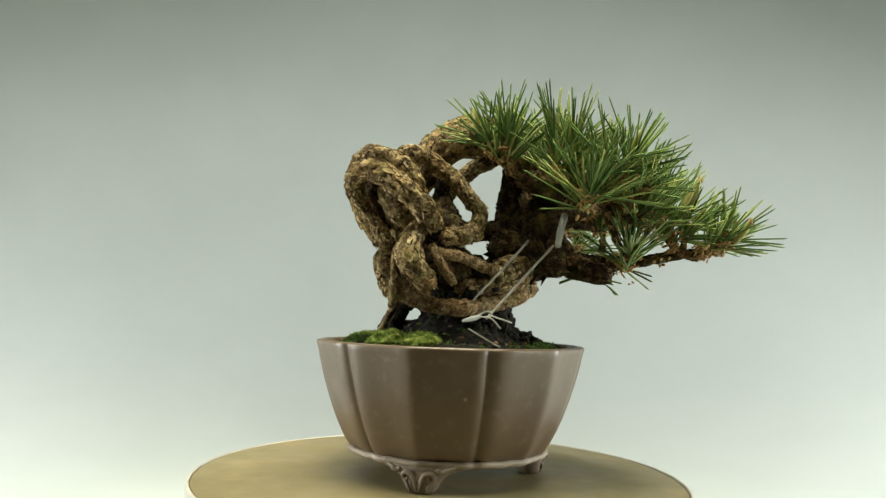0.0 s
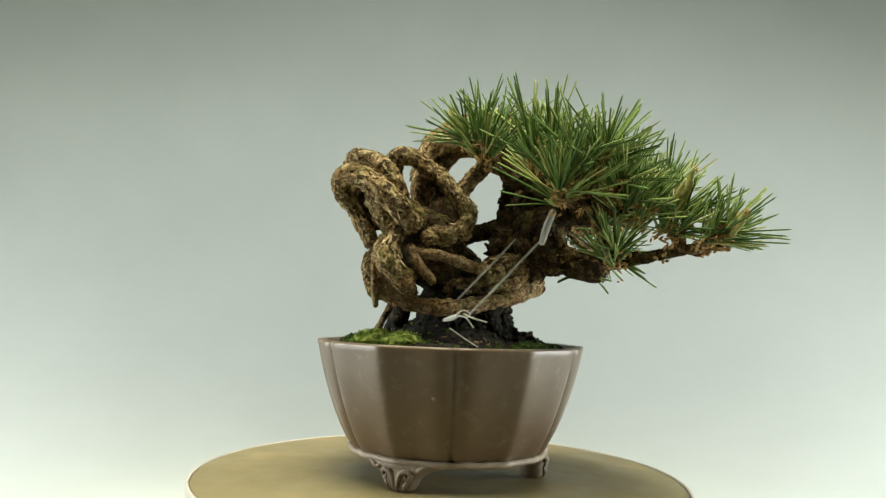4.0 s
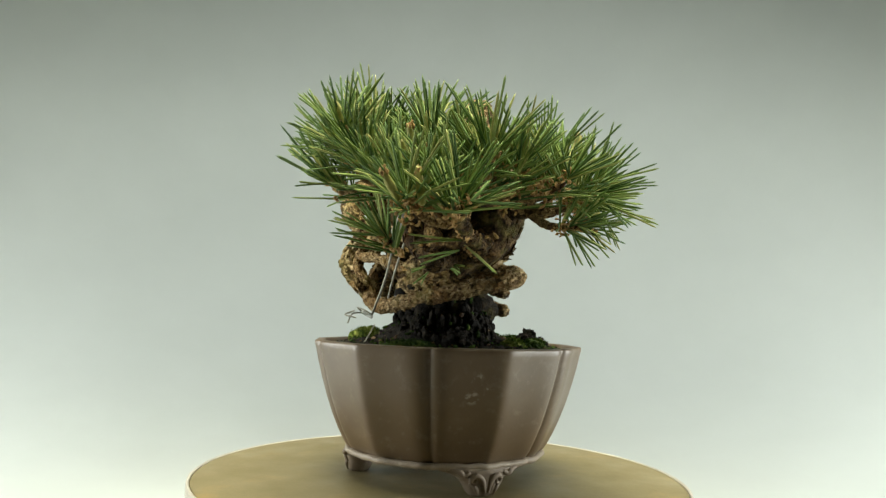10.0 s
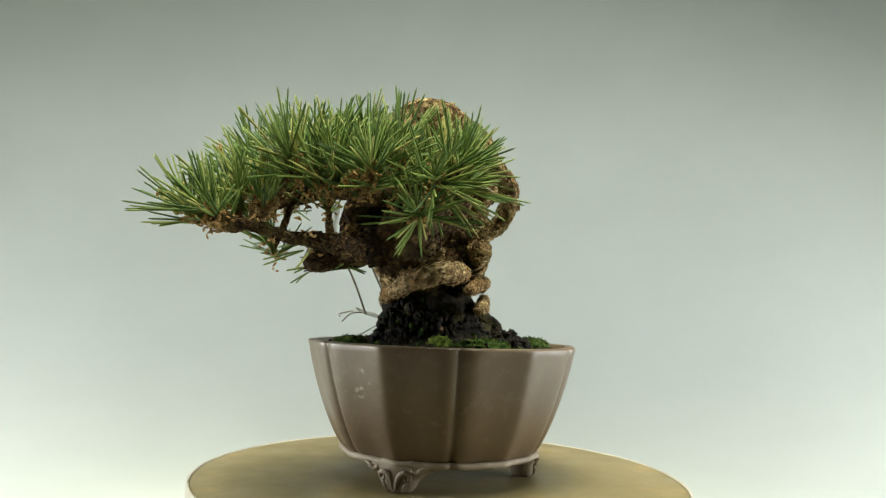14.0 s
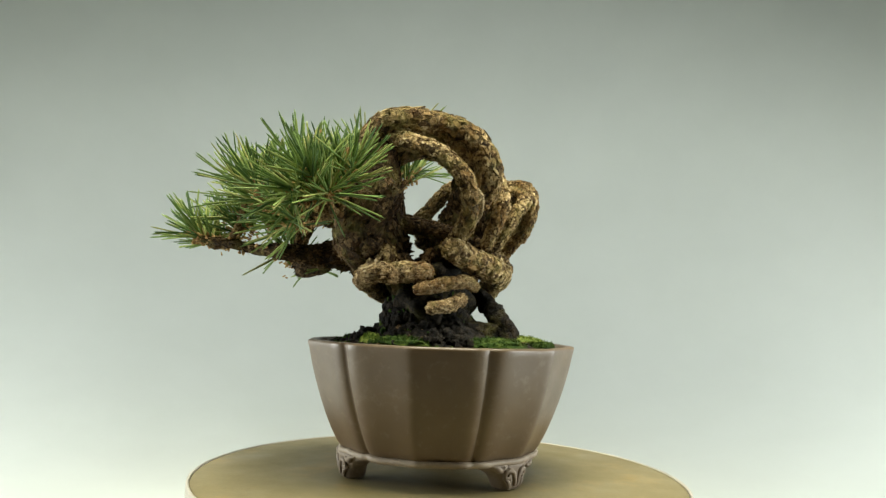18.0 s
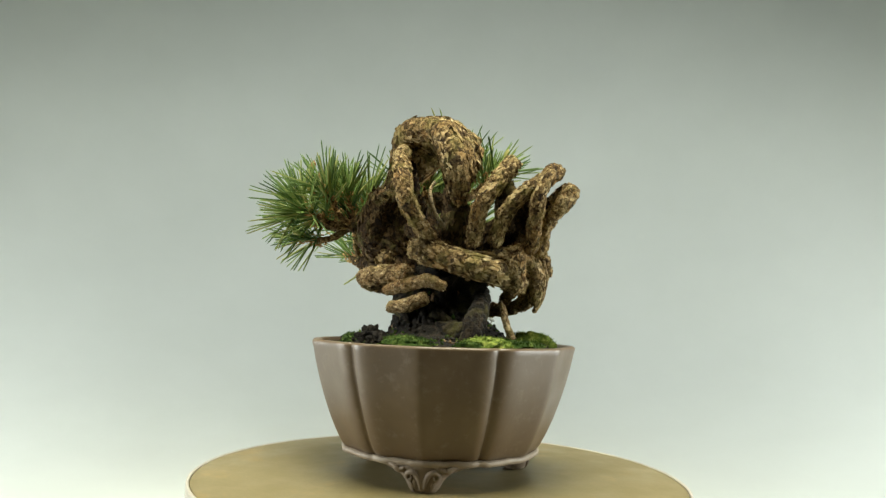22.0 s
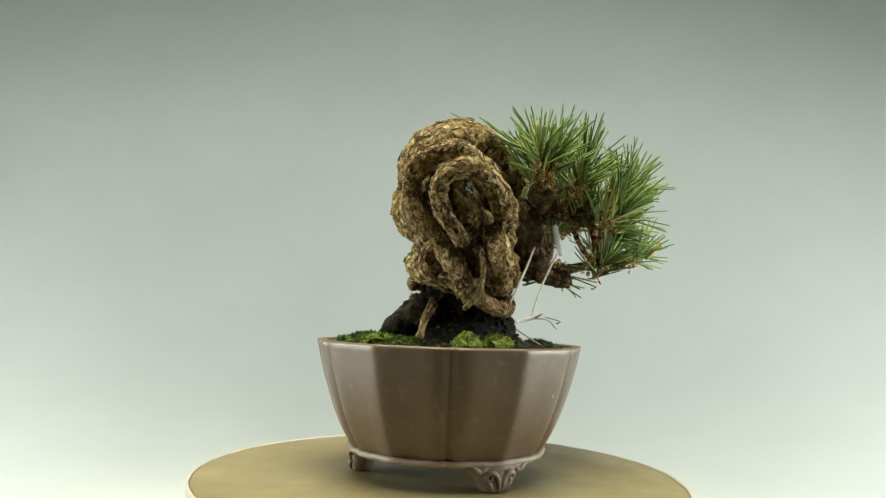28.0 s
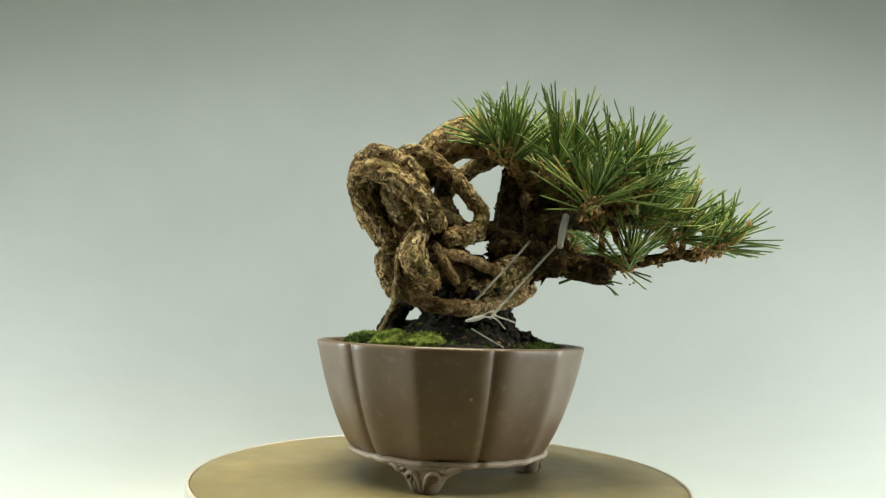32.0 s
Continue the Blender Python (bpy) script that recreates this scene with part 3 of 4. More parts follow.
# ---- the pine ----
pine = thing("bonsai_pine", "old pine bonsai with a knotted flaky trunk and green needles", "bonsai tree")
WOOD = [
    ("trunk_arch", [(-0.0183, 0.0075, 0.1505, 0.0046), (-0.0193, 0.0104, 0.1569, 0.0068), (-0.0194, 0.0128, 0.1688, 0.0083), (-0.0105, 0.0118, 0.1848, 0.0081), (0.0048, 0.0077, 0.1927, 0.0077), (0.0201, 0.0112, 0.1938, 0.0079), (0.0382, 0.0063, 0.1921, 0.0084), (0.0505, -0.0017, 0.1745, 0.0095), (0.0483, 0.0037, 0.1598, 0.0101)]),
    ("trunk", [(0.0479, 0.0008, 0.1705, 0.0088), (0.0478, 0.0050, 0.1562, 0.0107), (0.0433, 0.0121, 0.1370, 0.0131), (0.0368, 0.0080, 0.1210, 0.0104), (0.0240, 0.0043, 0.1045, 0.0105)]),
    ("trunk_mass", [(0.0395, 0.0190, 0.1500, 0.0113), (0.0466, 0.0164, 0.1394, 0.0147), (0.0506, 0.0102, 0.1279, 0.0147), (0.0463, -0.0004, 0.1178, 0.0112)]),
    ("trunk_collar", [(0.0280, -0.0210, 0.1110, 0.0070), (0.0405, -0.0060, 0.1150, 0.0085), (0.0420, 0.0080, 0.1175, 0.0085), (0.0370, 0.0170, 0.1180, 0.0070)]),
    ("trunk_front", [(0.0460, -0.0120, 0.1500, 0.0085), (0.0500, -0.0200, 0.1390, 0.0110), (0.0500, -0.0220, 0.1270, 0.0105), (0.0570, -0.0180, 0.1180, 0.0080)]),
    ("arch_burl", [(-0.0130, -0.0010, 0.1720, 0.0080), (-0.0060, -0.0040, 0.1810, 0.0105), (0.0080, -0.0060, 0.1870, 0.0110), (0.0240, -0.0060, 0.1850, 0.0100), (0.0380, -0.0040, 0.1760, 0.0080)]),
    ("arch_saddle", [(-0.0160, 0.0060, 0.1660, 0.0090), (-0.0095, 0.0040, 0.1785, 0.0105), (0.0040, 0.0010, 0.1895, 0.0110), (0.0200, 0.0020, 0.1910, 0.0105), (0.0360, 0.0020, 0.1860, 0.0090)]),
    # Fillers added behind arch and loops; their dark colour includes the shade there.
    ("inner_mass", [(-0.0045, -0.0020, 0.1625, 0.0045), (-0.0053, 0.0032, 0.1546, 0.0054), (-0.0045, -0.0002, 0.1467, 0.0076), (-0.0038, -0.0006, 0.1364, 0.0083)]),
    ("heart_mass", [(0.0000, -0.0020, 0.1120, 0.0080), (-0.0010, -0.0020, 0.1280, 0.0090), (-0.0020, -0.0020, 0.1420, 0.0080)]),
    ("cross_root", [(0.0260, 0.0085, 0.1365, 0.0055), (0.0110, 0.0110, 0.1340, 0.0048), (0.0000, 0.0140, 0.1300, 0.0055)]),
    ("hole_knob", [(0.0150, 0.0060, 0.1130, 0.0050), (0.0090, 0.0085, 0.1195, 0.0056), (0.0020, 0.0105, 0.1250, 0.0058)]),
    # Cores added behind the loops, dark in place of the shade between them.
    ("shade_core_one", [(-0.0300, -0.0300, 0.1500, 0.0080), (-0.0140, -0.0300, 0.1380, 0.0085), (0.0040, -0.0260, 0.1310, 0.0080)]),
    ("shade_core_two", [(-0.0180, -0.0200, 0.1250, 0.0095), (-0.0080, -0.0270, 0.1160, 0.0100), (0.0050, -0.0220, 0.1100, 0.0085)]),
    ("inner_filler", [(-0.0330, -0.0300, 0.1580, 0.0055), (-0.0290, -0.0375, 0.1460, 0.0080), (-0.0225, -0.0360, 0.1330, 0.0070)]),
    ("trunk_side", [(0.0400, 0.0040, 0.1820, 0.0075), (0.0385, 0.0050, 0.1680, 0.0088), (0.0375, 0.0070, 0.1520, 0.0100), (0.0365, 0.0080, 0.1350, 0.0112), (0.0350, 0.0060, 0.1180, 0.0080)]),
    # Dark fillers added inside the loops, standing for shade in the hollows.
    ("shade_filler_two", [(-0.0400, -0.0300, 0.1580, 0.0042), (-0.0400, -0.0300, 0.1480, 0.0056), (-0.0340, -0.0320, 0.1360, 0.0056)]),
    ("shade_filler_three", [(-0.0300, -0.0140, 0.1600, 0.0052), (-0.0300, -0.0160, 0.1500, 0.0066), (-0.0270, -0.0170, 0.1380, 0.0062)]),
    ("pale_root", [(-0.0084, 0.0183, 0.1593, 0.0012), (-0.0140, 0.0251, 0.1521, 0.0015), (-0.0143, 0.0220, 0.1421, 0.0015), (-0.0102, 0.0126, 0.1357, 0.0016)]),
    ("inner_arch", [(0.0324, 0.0084, 0.1844, 0.0057), (0.0124, 0.0266, 0.1748, 0.0053), (-0.0003, 0.0342, 0.1639, 0.0052), (-0.0059, 0.0359, 0.1520, 0.0051), (-0.0071, 0.0317, 0.1414, 0.0051), (-0.0047, 0.0219, 0.1321, 0.0052), (0.0024, 0.0086, 0.1245, 0.0054)]),
    ("loop_one", [(-0.0218, -0.0001, 0.1280, 0.0045), (-0.0275, 0.0020, 0.1429, 0.0048), (-0.0306, -0.0040, 0.1554, 0.0050), (-0.0278, -0.0200, 0.1709, 0.0052), (-0.0159, -0.0276, 0.1718, 0.0050), (-0.0029, -0.0275, 0.1630, 0.0048), (0.0073, -0.0275, 0.1530, 0.0046), (0.0158, -0.0245, 0.1415, 0.0046), (0.0120, -0.0270, 0.1310, 0.0046)]),
    ("loop_two", [(-0.0287, -0.0096, 0.1285, 0.0046), (-0.0360, -0.0090, 0.1422, 0.0048), (-0.0434, -0.0142, 0.1520, 0.0048), (-0.0478, -0.0210, 0.1584, 0.0048), (-0.0418, -0.0330, 0.1634, 0.0045), (-0.0318, -0.0400, 0.1594, 0.0043), (-0.0200, -0.0400, 0.1530, 0.0042)]),
    ("loop_three", [(-0.0370, -0.0280, 0.1255, 0.0042), (-0.0470, -0.0215, 0.1383, 0.0045), (-0.0510, -0.0195, 0.1531, 0.0047), (-0.0503, -0.0282, 0.1644, 0.0048), (-0.0408, -0.0420, 0.1684, 0.0050), (-0.0293, -0.0445, 0.1654, 0.0050), (-0.0210, -0.0485, 0.1580, 0.0050), (-0.0150, -0.0470, 0.1480, 0.0046)]),
    ("loop_four", [(-0.0330, -0.0400, 0.1250, 0.0042), (-0.0400, -0.0350, 0.1361, 0.0046), (-0.0477, -0.0375, 0.1464, 0.0048), (-0.0496, -0.0451, 0.1554, 0.0052), (-0.0408, -0.0520, 0.1584, 0.0056), (-0.0278, -0.0545, 0.1519, 0.0062), (-0.0160, -0.0540, 0.1425, 0.0064), (-0.0085, -0.0480, 0.1335, 0.0056)]),
    ("wrap_root", [(0.0002, 0.0208, 0.1225, 0.0069), (-0.0090, 0.0120, 0.1190, 0.0075), (-0.0258, -0.0030, 0.1125, 0.0075), (-0.0300, -0.0215, 0.1082, 0.0068), (-0.0263, -0.0300, 0.1050, 0.0051)]),
    ("knuckle_root", [(-0.0200, -0.0060, 0.1190, 0.0045), (-0.0284, -0.0140, 0.1205, 0.0052), (-0.0317, -0.0256, 0.1195, 0.0056), (-0.0330, -0.0365, 0.1109, 0.0058), (-0.0284, -0.0400, 0.0984, 0.0050)]),
    ("front_knob", [(-0.0170, -0.0470, 0.1290, 0.0055), (-0.0200, -0.0530, 0.1190, 0.0068), (-0.0170, -0.0525, 0.1100, 0.0068), (-0.0109, -0.0485, 0.1035, 0.0056)]),
    ("side_knob", [(-0.0315, -0.0245, 0.1241, 0.0041), (-0.0346, -0.0193, 0.1164, 0.0054), (-0.0329, -0.0205, 0.1075, 0.0054), (-0.0229, -0.0277, 0.1015, 0.0041), (-0.0122, -0.0332, 0.0981, 0.0041)]),
    ("thin_root", [(-0.0078, -0.0500, 0.1200, 0.0024), (-0.0033, -0.0508, 0.1113, 0.0027), (0.0019, -0.0454, 0.1045, 0.0026)]),
    ("curl_root", [(-0.0075, -0.0500, 0.1185, 0.0022), (-0.0026, -0.0488, 0.1178, 0.0026), (0.0070, -0.0409, 0.1168, 0.0030), (0.0176, -0.0322, 0.1129, 0.0034), (0.0240, -0.0270, 0.1105, 0.0030)]),
    ("curl_knot", [(-0.0010, -0.0430, 0.1265, 0.0046), (0.0056, -0.0362, 0.1283, 0.0056), (0.0128, -0.0270, 0.1300, 0.0050)]),
    ("ring_root", [(-0.0263, -0.0446, 0.1020, 0.0040), (-0.0200, -0.0420, 0.0957, 0.0042), (0.0007, -0.0390, 0.0910, 0.0044), (0.0203, -0.0270, 0.0926, 0.0044), (0.0361, -0.0110, 0.0975, 0.0048), (0.0455, 0.0090, 0.1030, 0.0054), (0.0465, 0.0230, 0.1058, 0.0056), (0.0390, 0.0285, 0.1080, 0.0058), (0.0270, 0.0240, 0.1090, 0.0060), (0.0150, 0.0200, 0.1093, 0.0058)]),
    ("mid_wrap", [(0.0080, -0.0250, 0.1020, 0.0050), (0.0230, -0.0200, 0.1035, 0.0058), (0.0370, -0.0090, 0.1070, 0.0062), (0.0430, 0.0100, 0.1120, 0.0060)]),
    ("roll_upper", [(0.0183, 0.0280, 0.1000, 0.0034), (0.0049, 0.0238, 0.1031, 0.0040), (-0.0072, 0.0193, 0.1050, 0.0040), (-0.0128, 0.0146, 0.1028, 0.0034)]),
    ("roll_lower", [(0.0110, 0.0296, 0.0902, 0.0037), (0.0025, 0.0259, 0.0920, 0.0043), (-0.0050, 0.0212, 0.0952, 0.0040)]),
    ("back_stub", [(0.0400, 0.0080, 0.1260, 0.0100), (0.0430, 0.0140, 0.1250, 0.0090), (0.0450, 0.0190, 0.1240, 0.0080)]),
    ("low_branch", [(0.0347, 0.0023, 0.1259, 0.0127), (0.0508, -0.0028, 0.1218, 0.0114), (0.0711, -0.0031, 0.1177, 0.0075), (0.0921, -0.0010, 0.1190, 0.0046), (0.1080, -0.0100, 0.1205, 0.0034), (0.1240, -0.0150, 0.1235, 0.0030), (0.1418, -0.0205, 0.1262, 0.0026)]),
    ("cut_stub", [(0.0720, -0.0130, 0.1140, 0.0059), (0.0825, -0.0205, 0.1112, 0.0062)]),
    ("anchor_root", [(-0.0190, -0.0100, 0.0990, 0.0046), (-0.0262, -0.0010, 0.0900, 0.0058), (-0.0312, 0.0060, 0.0820, 0.0064), (-0.0340, 0.0110, 0.0745, 0.0060)]),
    ("anchor_toe", [(-0.0290, 0.0060, 0.0775, 0.0060), (-0.0160, 0.0090, 0.0780, 0.0065), (-0.0040, 0.0110, 0.0790, 0.0060)]),
    ("prop_root", [(-0.0276, -0.0153, 0.0947, 0.0015), (-0.0324, -0.0145, 0.0847, 0.0015), (-0.0346, -0.0157, 0.0764, 0.0015)]),
    ("prop_root_two", [(-0.0268, -0.0485, 0.1190, 0.0014), (-0.0276, -0.0500, 0.1085, 0.0014), (-0.0273, -0.0466, 0.0982, 0.0017), (-0.0289, -0.0402, 0.0911, 0.0017)]),
    ("prop_root_three", [(-0.0277, -0.0167, 0.0918, 0.0021), (-0.0321, -0.0154, 0.0842, 0.0018), (-0.0370, -0.0161, 0.0753, 0.0018)]),
]


BARKS = {"trunk": DARK_BARK, "trunk_mass": DARK_BARK, "trunk_front": DARK_BARK, "low_branch": DARK_BARK, "cut_stub": DARK_BARK, "thin_root": ROOT_BARK, "pale_root": PALE_ROOT, "shade_filler_two": DARK_BARK, "shade_filler_three": DARK_BARK, "trunk_side": DARK_BARK, "back_stub": DARK_BARK, "cross_root": DARK_BARK, "inner_mass": DARK_BARK, "heart_mass": DARK_BARK, "curl_root": ROOT_BARK,
         "roll_upper": ROOT_BARK, "roll_lower": ROOT_BARK, "anchor_root": BLACK_ROOT, "anchor_toe": BLACK_ROOT, "hole_knob": DARK_BARK, "shade_core_one": DARK_BARK, "shade_core_two": DARK_BARK, "prop_root": ROOT_BARK, "prop_root_two": ROOT_BARK, "prop_root_three": ROOT_BARK, "ring_root": ROOT_BARK}
KINDS = {"trunk_arch": "trunk", "trunk": "trunk", "trunk_mass": "trunk", "trunk_front": "trunk", "arch_burl": "trunk", "arch_saddle": "trunk", "trunk_side": "trunk", "low_branch": "branch", "cut_stub": "stub", "back_stub": "stub"}
SCALES = {"arch_burl": 1.1, "arch_saddle": 1.1, "ring_root": 0.8, "roll_upper": 0.6, "roll_lower": 0.6, "prop_root": 0, "prop_root_two": 0, "prop_root_three": 0, "curl_root": 0.6, "anchor_root": 0.7, "cross_root": 0.7}
# Fillers, cores and inner masses become root here, though added to close gaps.
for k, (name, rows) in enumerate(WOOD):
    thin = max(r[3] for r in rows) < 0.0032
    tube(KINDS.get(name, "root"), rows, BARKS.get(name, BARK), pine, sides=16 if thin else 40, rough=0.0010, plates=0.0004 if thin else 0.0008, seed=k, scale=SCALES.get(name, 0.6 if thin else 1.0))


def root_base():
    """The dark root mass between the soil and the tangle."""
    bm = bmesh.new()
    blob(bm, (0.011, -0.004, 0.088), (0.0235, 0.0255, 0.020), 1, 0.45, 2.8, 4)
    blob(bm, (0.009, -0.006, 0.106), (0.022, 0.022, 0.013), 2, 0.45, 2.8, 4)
    return part("root_base", bm, BLACK_ROOT, pine, "near-black root mass above the soil")


root_base()


def base_crust(name, count, lo, hi, mat, seed, label, z0=0.074):
    """Crumbs of soil and moss caught between the roots."""
    rng = random.Random(seed)
    bm = bmesh.new()
    for k in range(count):
        a, z = rng.uniform(0, 6.283), rng.uniform(z0, 0.108)
        r = 0.0285 - 0.35 * (z - 0.074) + rng.uniform(-0.002, 0.0018)
        s = rng.uniform(lo, hi)
        blob(bm, (0.011 + r * math.cos(a), -0.004 + r * math.sin(a), z), (s, s * rng.uniform(0.5, 1), s * rng.uniform(0.6, 1.8)), k, 0.5, 2.5, 1)
    return part(name, bm, mat, pine, label, smooth=False)


base_crust("soil_crust", 720, 0.0007, 0.0026, SOIL, 21, "black soil caught between the roots")
base_crust("bark_crust", 70, 0.0006, 0.0020, CHIP, 23, "brown bark scraps caught between the roots")
base_crust("moss_crust", 260, 0.0006, 0.0016, DARK_MOSS, 22, "dark moss on the roots")
rng = random.Random(12)
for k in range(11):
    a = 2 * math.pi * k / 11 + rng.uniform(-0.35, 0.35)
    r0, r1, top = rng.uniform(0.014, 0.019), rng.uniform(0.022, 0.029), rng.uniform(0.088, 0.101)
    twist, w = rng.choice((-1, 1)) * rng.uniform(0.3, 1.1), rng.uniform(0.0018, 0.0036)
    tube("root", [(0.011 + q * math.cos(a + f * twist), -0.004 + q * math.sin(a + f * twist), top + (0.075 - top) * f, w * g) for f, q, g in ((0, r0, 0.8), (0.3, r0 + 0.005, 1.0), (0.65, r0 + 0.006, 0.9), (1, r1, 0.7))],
         BLACK_ROOT, pine, sides=10, step=0.0014, plates=0.0009, seed=30 + k)

# shoots: place, direction and size of every needle tuft
SHOOTS = [
    (0.1415, -0.0210, 0.1270, 0.95, 0.05, 0.52, 0.82),
    (0.1380, -0.0395, 0.1285, 0.95, -0.15, 0.50, 0.80),
    (0.0665, -0.0640, 0.1440, 0.10, -0.90, 0.35, 0.98),
    (0.0210, -0.0470, 0.1735, -0.40, -0.20, 0.80, 0.88),
    (0.0330, -0.0380, 0.1775, -0.05, 0.20, 1.00, 0.92),
    (0.0520, -0.0530, 0.1670, -0.05, -0.30, 0.90, 0.92),
    (0.0610, -0.0480, 0.1700, 0.05, -0.20, 1.00, 0.93),
    (0.0740, -0.0610, 0.1580, 0.15, -0.60, 0.75, 0.93),
    (0.0860, -0.0620, 0.1620, 0.45, -0.40, 0.80, 0.93),
    (0.0930, -0.0520, 0.1500, 0.55, -0.55, 0.60, 0.88),
    (0.0980, -0.0450, 0.1410, 0.60, -0.50, 0.50, 0.84),
    (0.1060, -0.0370, 0.1390, 0.60, -0.30, 0.70, 0.88),
    (0.0915, -0.0420, 0.1180, 0.00, -0.50, 0.80, 0.74),
    (0.1140, -0.0040, 0.1505, 0.60, 0.10, 0.80, 0.94),
    (0.1030, 0.0120, 0.1485, 0.30, 0.20, 0.90, 0.89),
    (0.1010, 0.0330, 0.1465, 0.60, 0.50, 0.60, 0.89),
    (0.0810, 0.0510, 0.1450, 0.40, 0.80, 0.08, 0.93),
    (0.0660, 0.0500, 0.1440, -0.10, 0.95, 0.06, 0.93),
    (0.0730, 0.0560, 0.1490, 0.20, 0.70, 0.65, 0.88),
    (0.0560, 0.0470, 0.1540, -0.30, 0.60, 0.75, 0.88),
    (0.0830, 0.0460, 0.1305, 0.70, 0.70, 0.11, 0.84),
    (0.0815, 0.0300, 0.1545, 0.20, 0.30, 0.95, 0.94),
    (0.1185, -0.0230, 0.1375, 0.60, -0.20, 0.75, 0.93),
    (0.1030, 0.0010, 0.1480, 0.50, 0.00, 0.80, 0.88),
    (0.1240, -0.0300, 0.1330, 0.70, -0.30, 0.60, 0.84),
    (0.0720, -0.0200, 0.1640, 0.10, 0.00, 1.00, 0.93),
    (0.0900, -0.0250, 0.1580, 0.40, -0.10, 0.90, 0.93),
    (0.0740, 0.0080, 0.1570, 0.10, 0.10, 1.00, 0.93),
    (0.0980, -0.0100, 0.1505, 0.40, 0.00, 0.90, 0.89),
    (0.0500, -0.0200, 0.1710, 0.00, 0.00, 1.00, 0.88),
    (0.0620, 0.0300, 0.1540, -0.10, 0.30, 0.90, 0.84),
    (0.0275, -0.0510, 0.1715, -0.10, -0.35, 0.80, 0.88),
    (0.0850, -0.0100, 0.1400, 0.30, 0.20, 0.80, 0.80),
    (0.0700, 0.0220, 0.1460, 0.00, 0.40, 0.70, 0.80),
    (0.0890, 0.0130, 0.1470, 0.40, 0.30, 0.70, 0.85),
    (0.0780, -0.0400, 0.1480, 0.20, -0.50, 0.70, 0.85),
    (0.0640, -0.0350, 0.1560, 0.00, -0.50, 0.80, 0.85),
]


def needle_tuft(base, direction, size, seed, count=29, fan=74):
    rng = random.Random(seed)
    axis = Vector(direction).normalized()
    e1 = axis.orthogonal().normalized()
    e2 = axis.cross(e1)
    verts, faces = [], []
    for k in range(count):
        u = rng.random()
        spread = radians(6 + fan * u ** 0.75)
        az = rng.uniform(0, 6.283)
        d = (axis * math.cos(spread) + (e1 * math.cos(az) + e2 * math.sin(az)) * math.sin(spread)).normalized()
        d = (d + Vector((0, 0, 0.34 if axis.z > 0.12 else 0.20))).normalized()
        if axis.z > 0.12 and d.z < -0.12:
            d.z = -0.12 - 0.3 * (d.z + 0.12)
            d.normalize()
        length = size * rng.uniform(0.026, 0.0385)
        start = Vector(base) + axis * rng.uniform(-0.011, 0.007) * size + d * 0.001
        pair = d.orthogonal().normalized()
        pair = (Matrix.Rotation(rng.uniform(0, 6.283), 3, d) @ pair) * rng.uniform(0.02, 0.09)
        for s in (-1, 1):
            dd = (d + pair * s + Vector((rng.gauss(0, 0.05), rng.gauss(0, 0.05), rng.gauss(0, 0.05)))).normalized()
            sag = Vector((rng.uniform(-1, 1), rng.uniform(-1, 1), rng.uniform(-1, 0.4))) * 0.0022
            w = rng.uniform(0.00050, 0.00062)
            a = dd.orthogonal().normalized()
            b = dd.cross(a)
            i0 = len(verts)
            ln = length * rng.uniform(0.9, 1.0)
            for f, ww in ((0, 0.8), (0.4, 1.0), (0.93, 0.8)):
                c = start + dd * ln * f + sag * f * f
                for q in range(3):
                    t = 2.0944 * q
                    verts.append(c + (a * math.cos(t) + b * math.sin(t)) * w * ww)
            verts.append(start + dd * ln + sag)
            for r in range(2):
                for q in range(3):
                    n = (q + 1) % 3
                    faces.append((i0 + r * 3 + q, i0 + r * 3 + n, i0 + r * 3 + 3 + n, i0 + r * 3 + 3 + q))
            for q in range(3):
                faces.append((i0 + 6 + q, i0 + 6 + (q + 1) % 3, i0 + 9))
    return verts, faces


def shoot(x, y, z, dx, dy, dz, size, seed):
    rng = random.Random(seed)
    base = Vector((x, y, z))
    axis = Vector((dx, dy, dz)).normalized()
    v, f = needle_tuft(base, axis, size, seed)
    mesh_object("needle_tuft", v, f, NEEDLE, pine)
    bm = bmesh.new()
    for k in range(44):
        q = base + axis * rng.uniform(-0.010, 0.006) + Vector((rng.gauss(0, 0.0023), rng.gauss(0, 0.0023), rng.gauss(0, 0.0020)))
        s = rng.uniform(0.0007, 0.0012)
        lie = (axis + Vector((rng.gauss(0, 0.8), rng.gauss(0, 0.8), rng.gauss(0, 0.8)))).to_track_quat("Z", "Y").to_matrix().to_4x4()
        blob(bm, q, (s * 0.8, s * 0.6, s * 1.8), k, 0.4, 2, 1, lie)
    part("bud", bm, BUD, pine, "dry orange-brown bud scales", smooth=False)
    if rng.random() < 0.5:
        bm = bmesh.new()
        q = base + axis * 0.012 + Vector((rng.gauss(0, 0.004), rng.gauss(0, 0.004), 0.002))
        turn = (axis + Vector((0, 0, 0.5))).to_track_quat("Z", "Y").to_matrix().to_4x4()
        blob(bm, q, (0.0016, 0.0016, rng.uniform(0.004, 0.008)), seed, 0.15, 2, 2, turn)
        part("candle", bm, CANDLE, pine, "yellow-green new bud candle")


for k, row in enumerate(SHOOTS):
    shoot(*row, 100 + k)

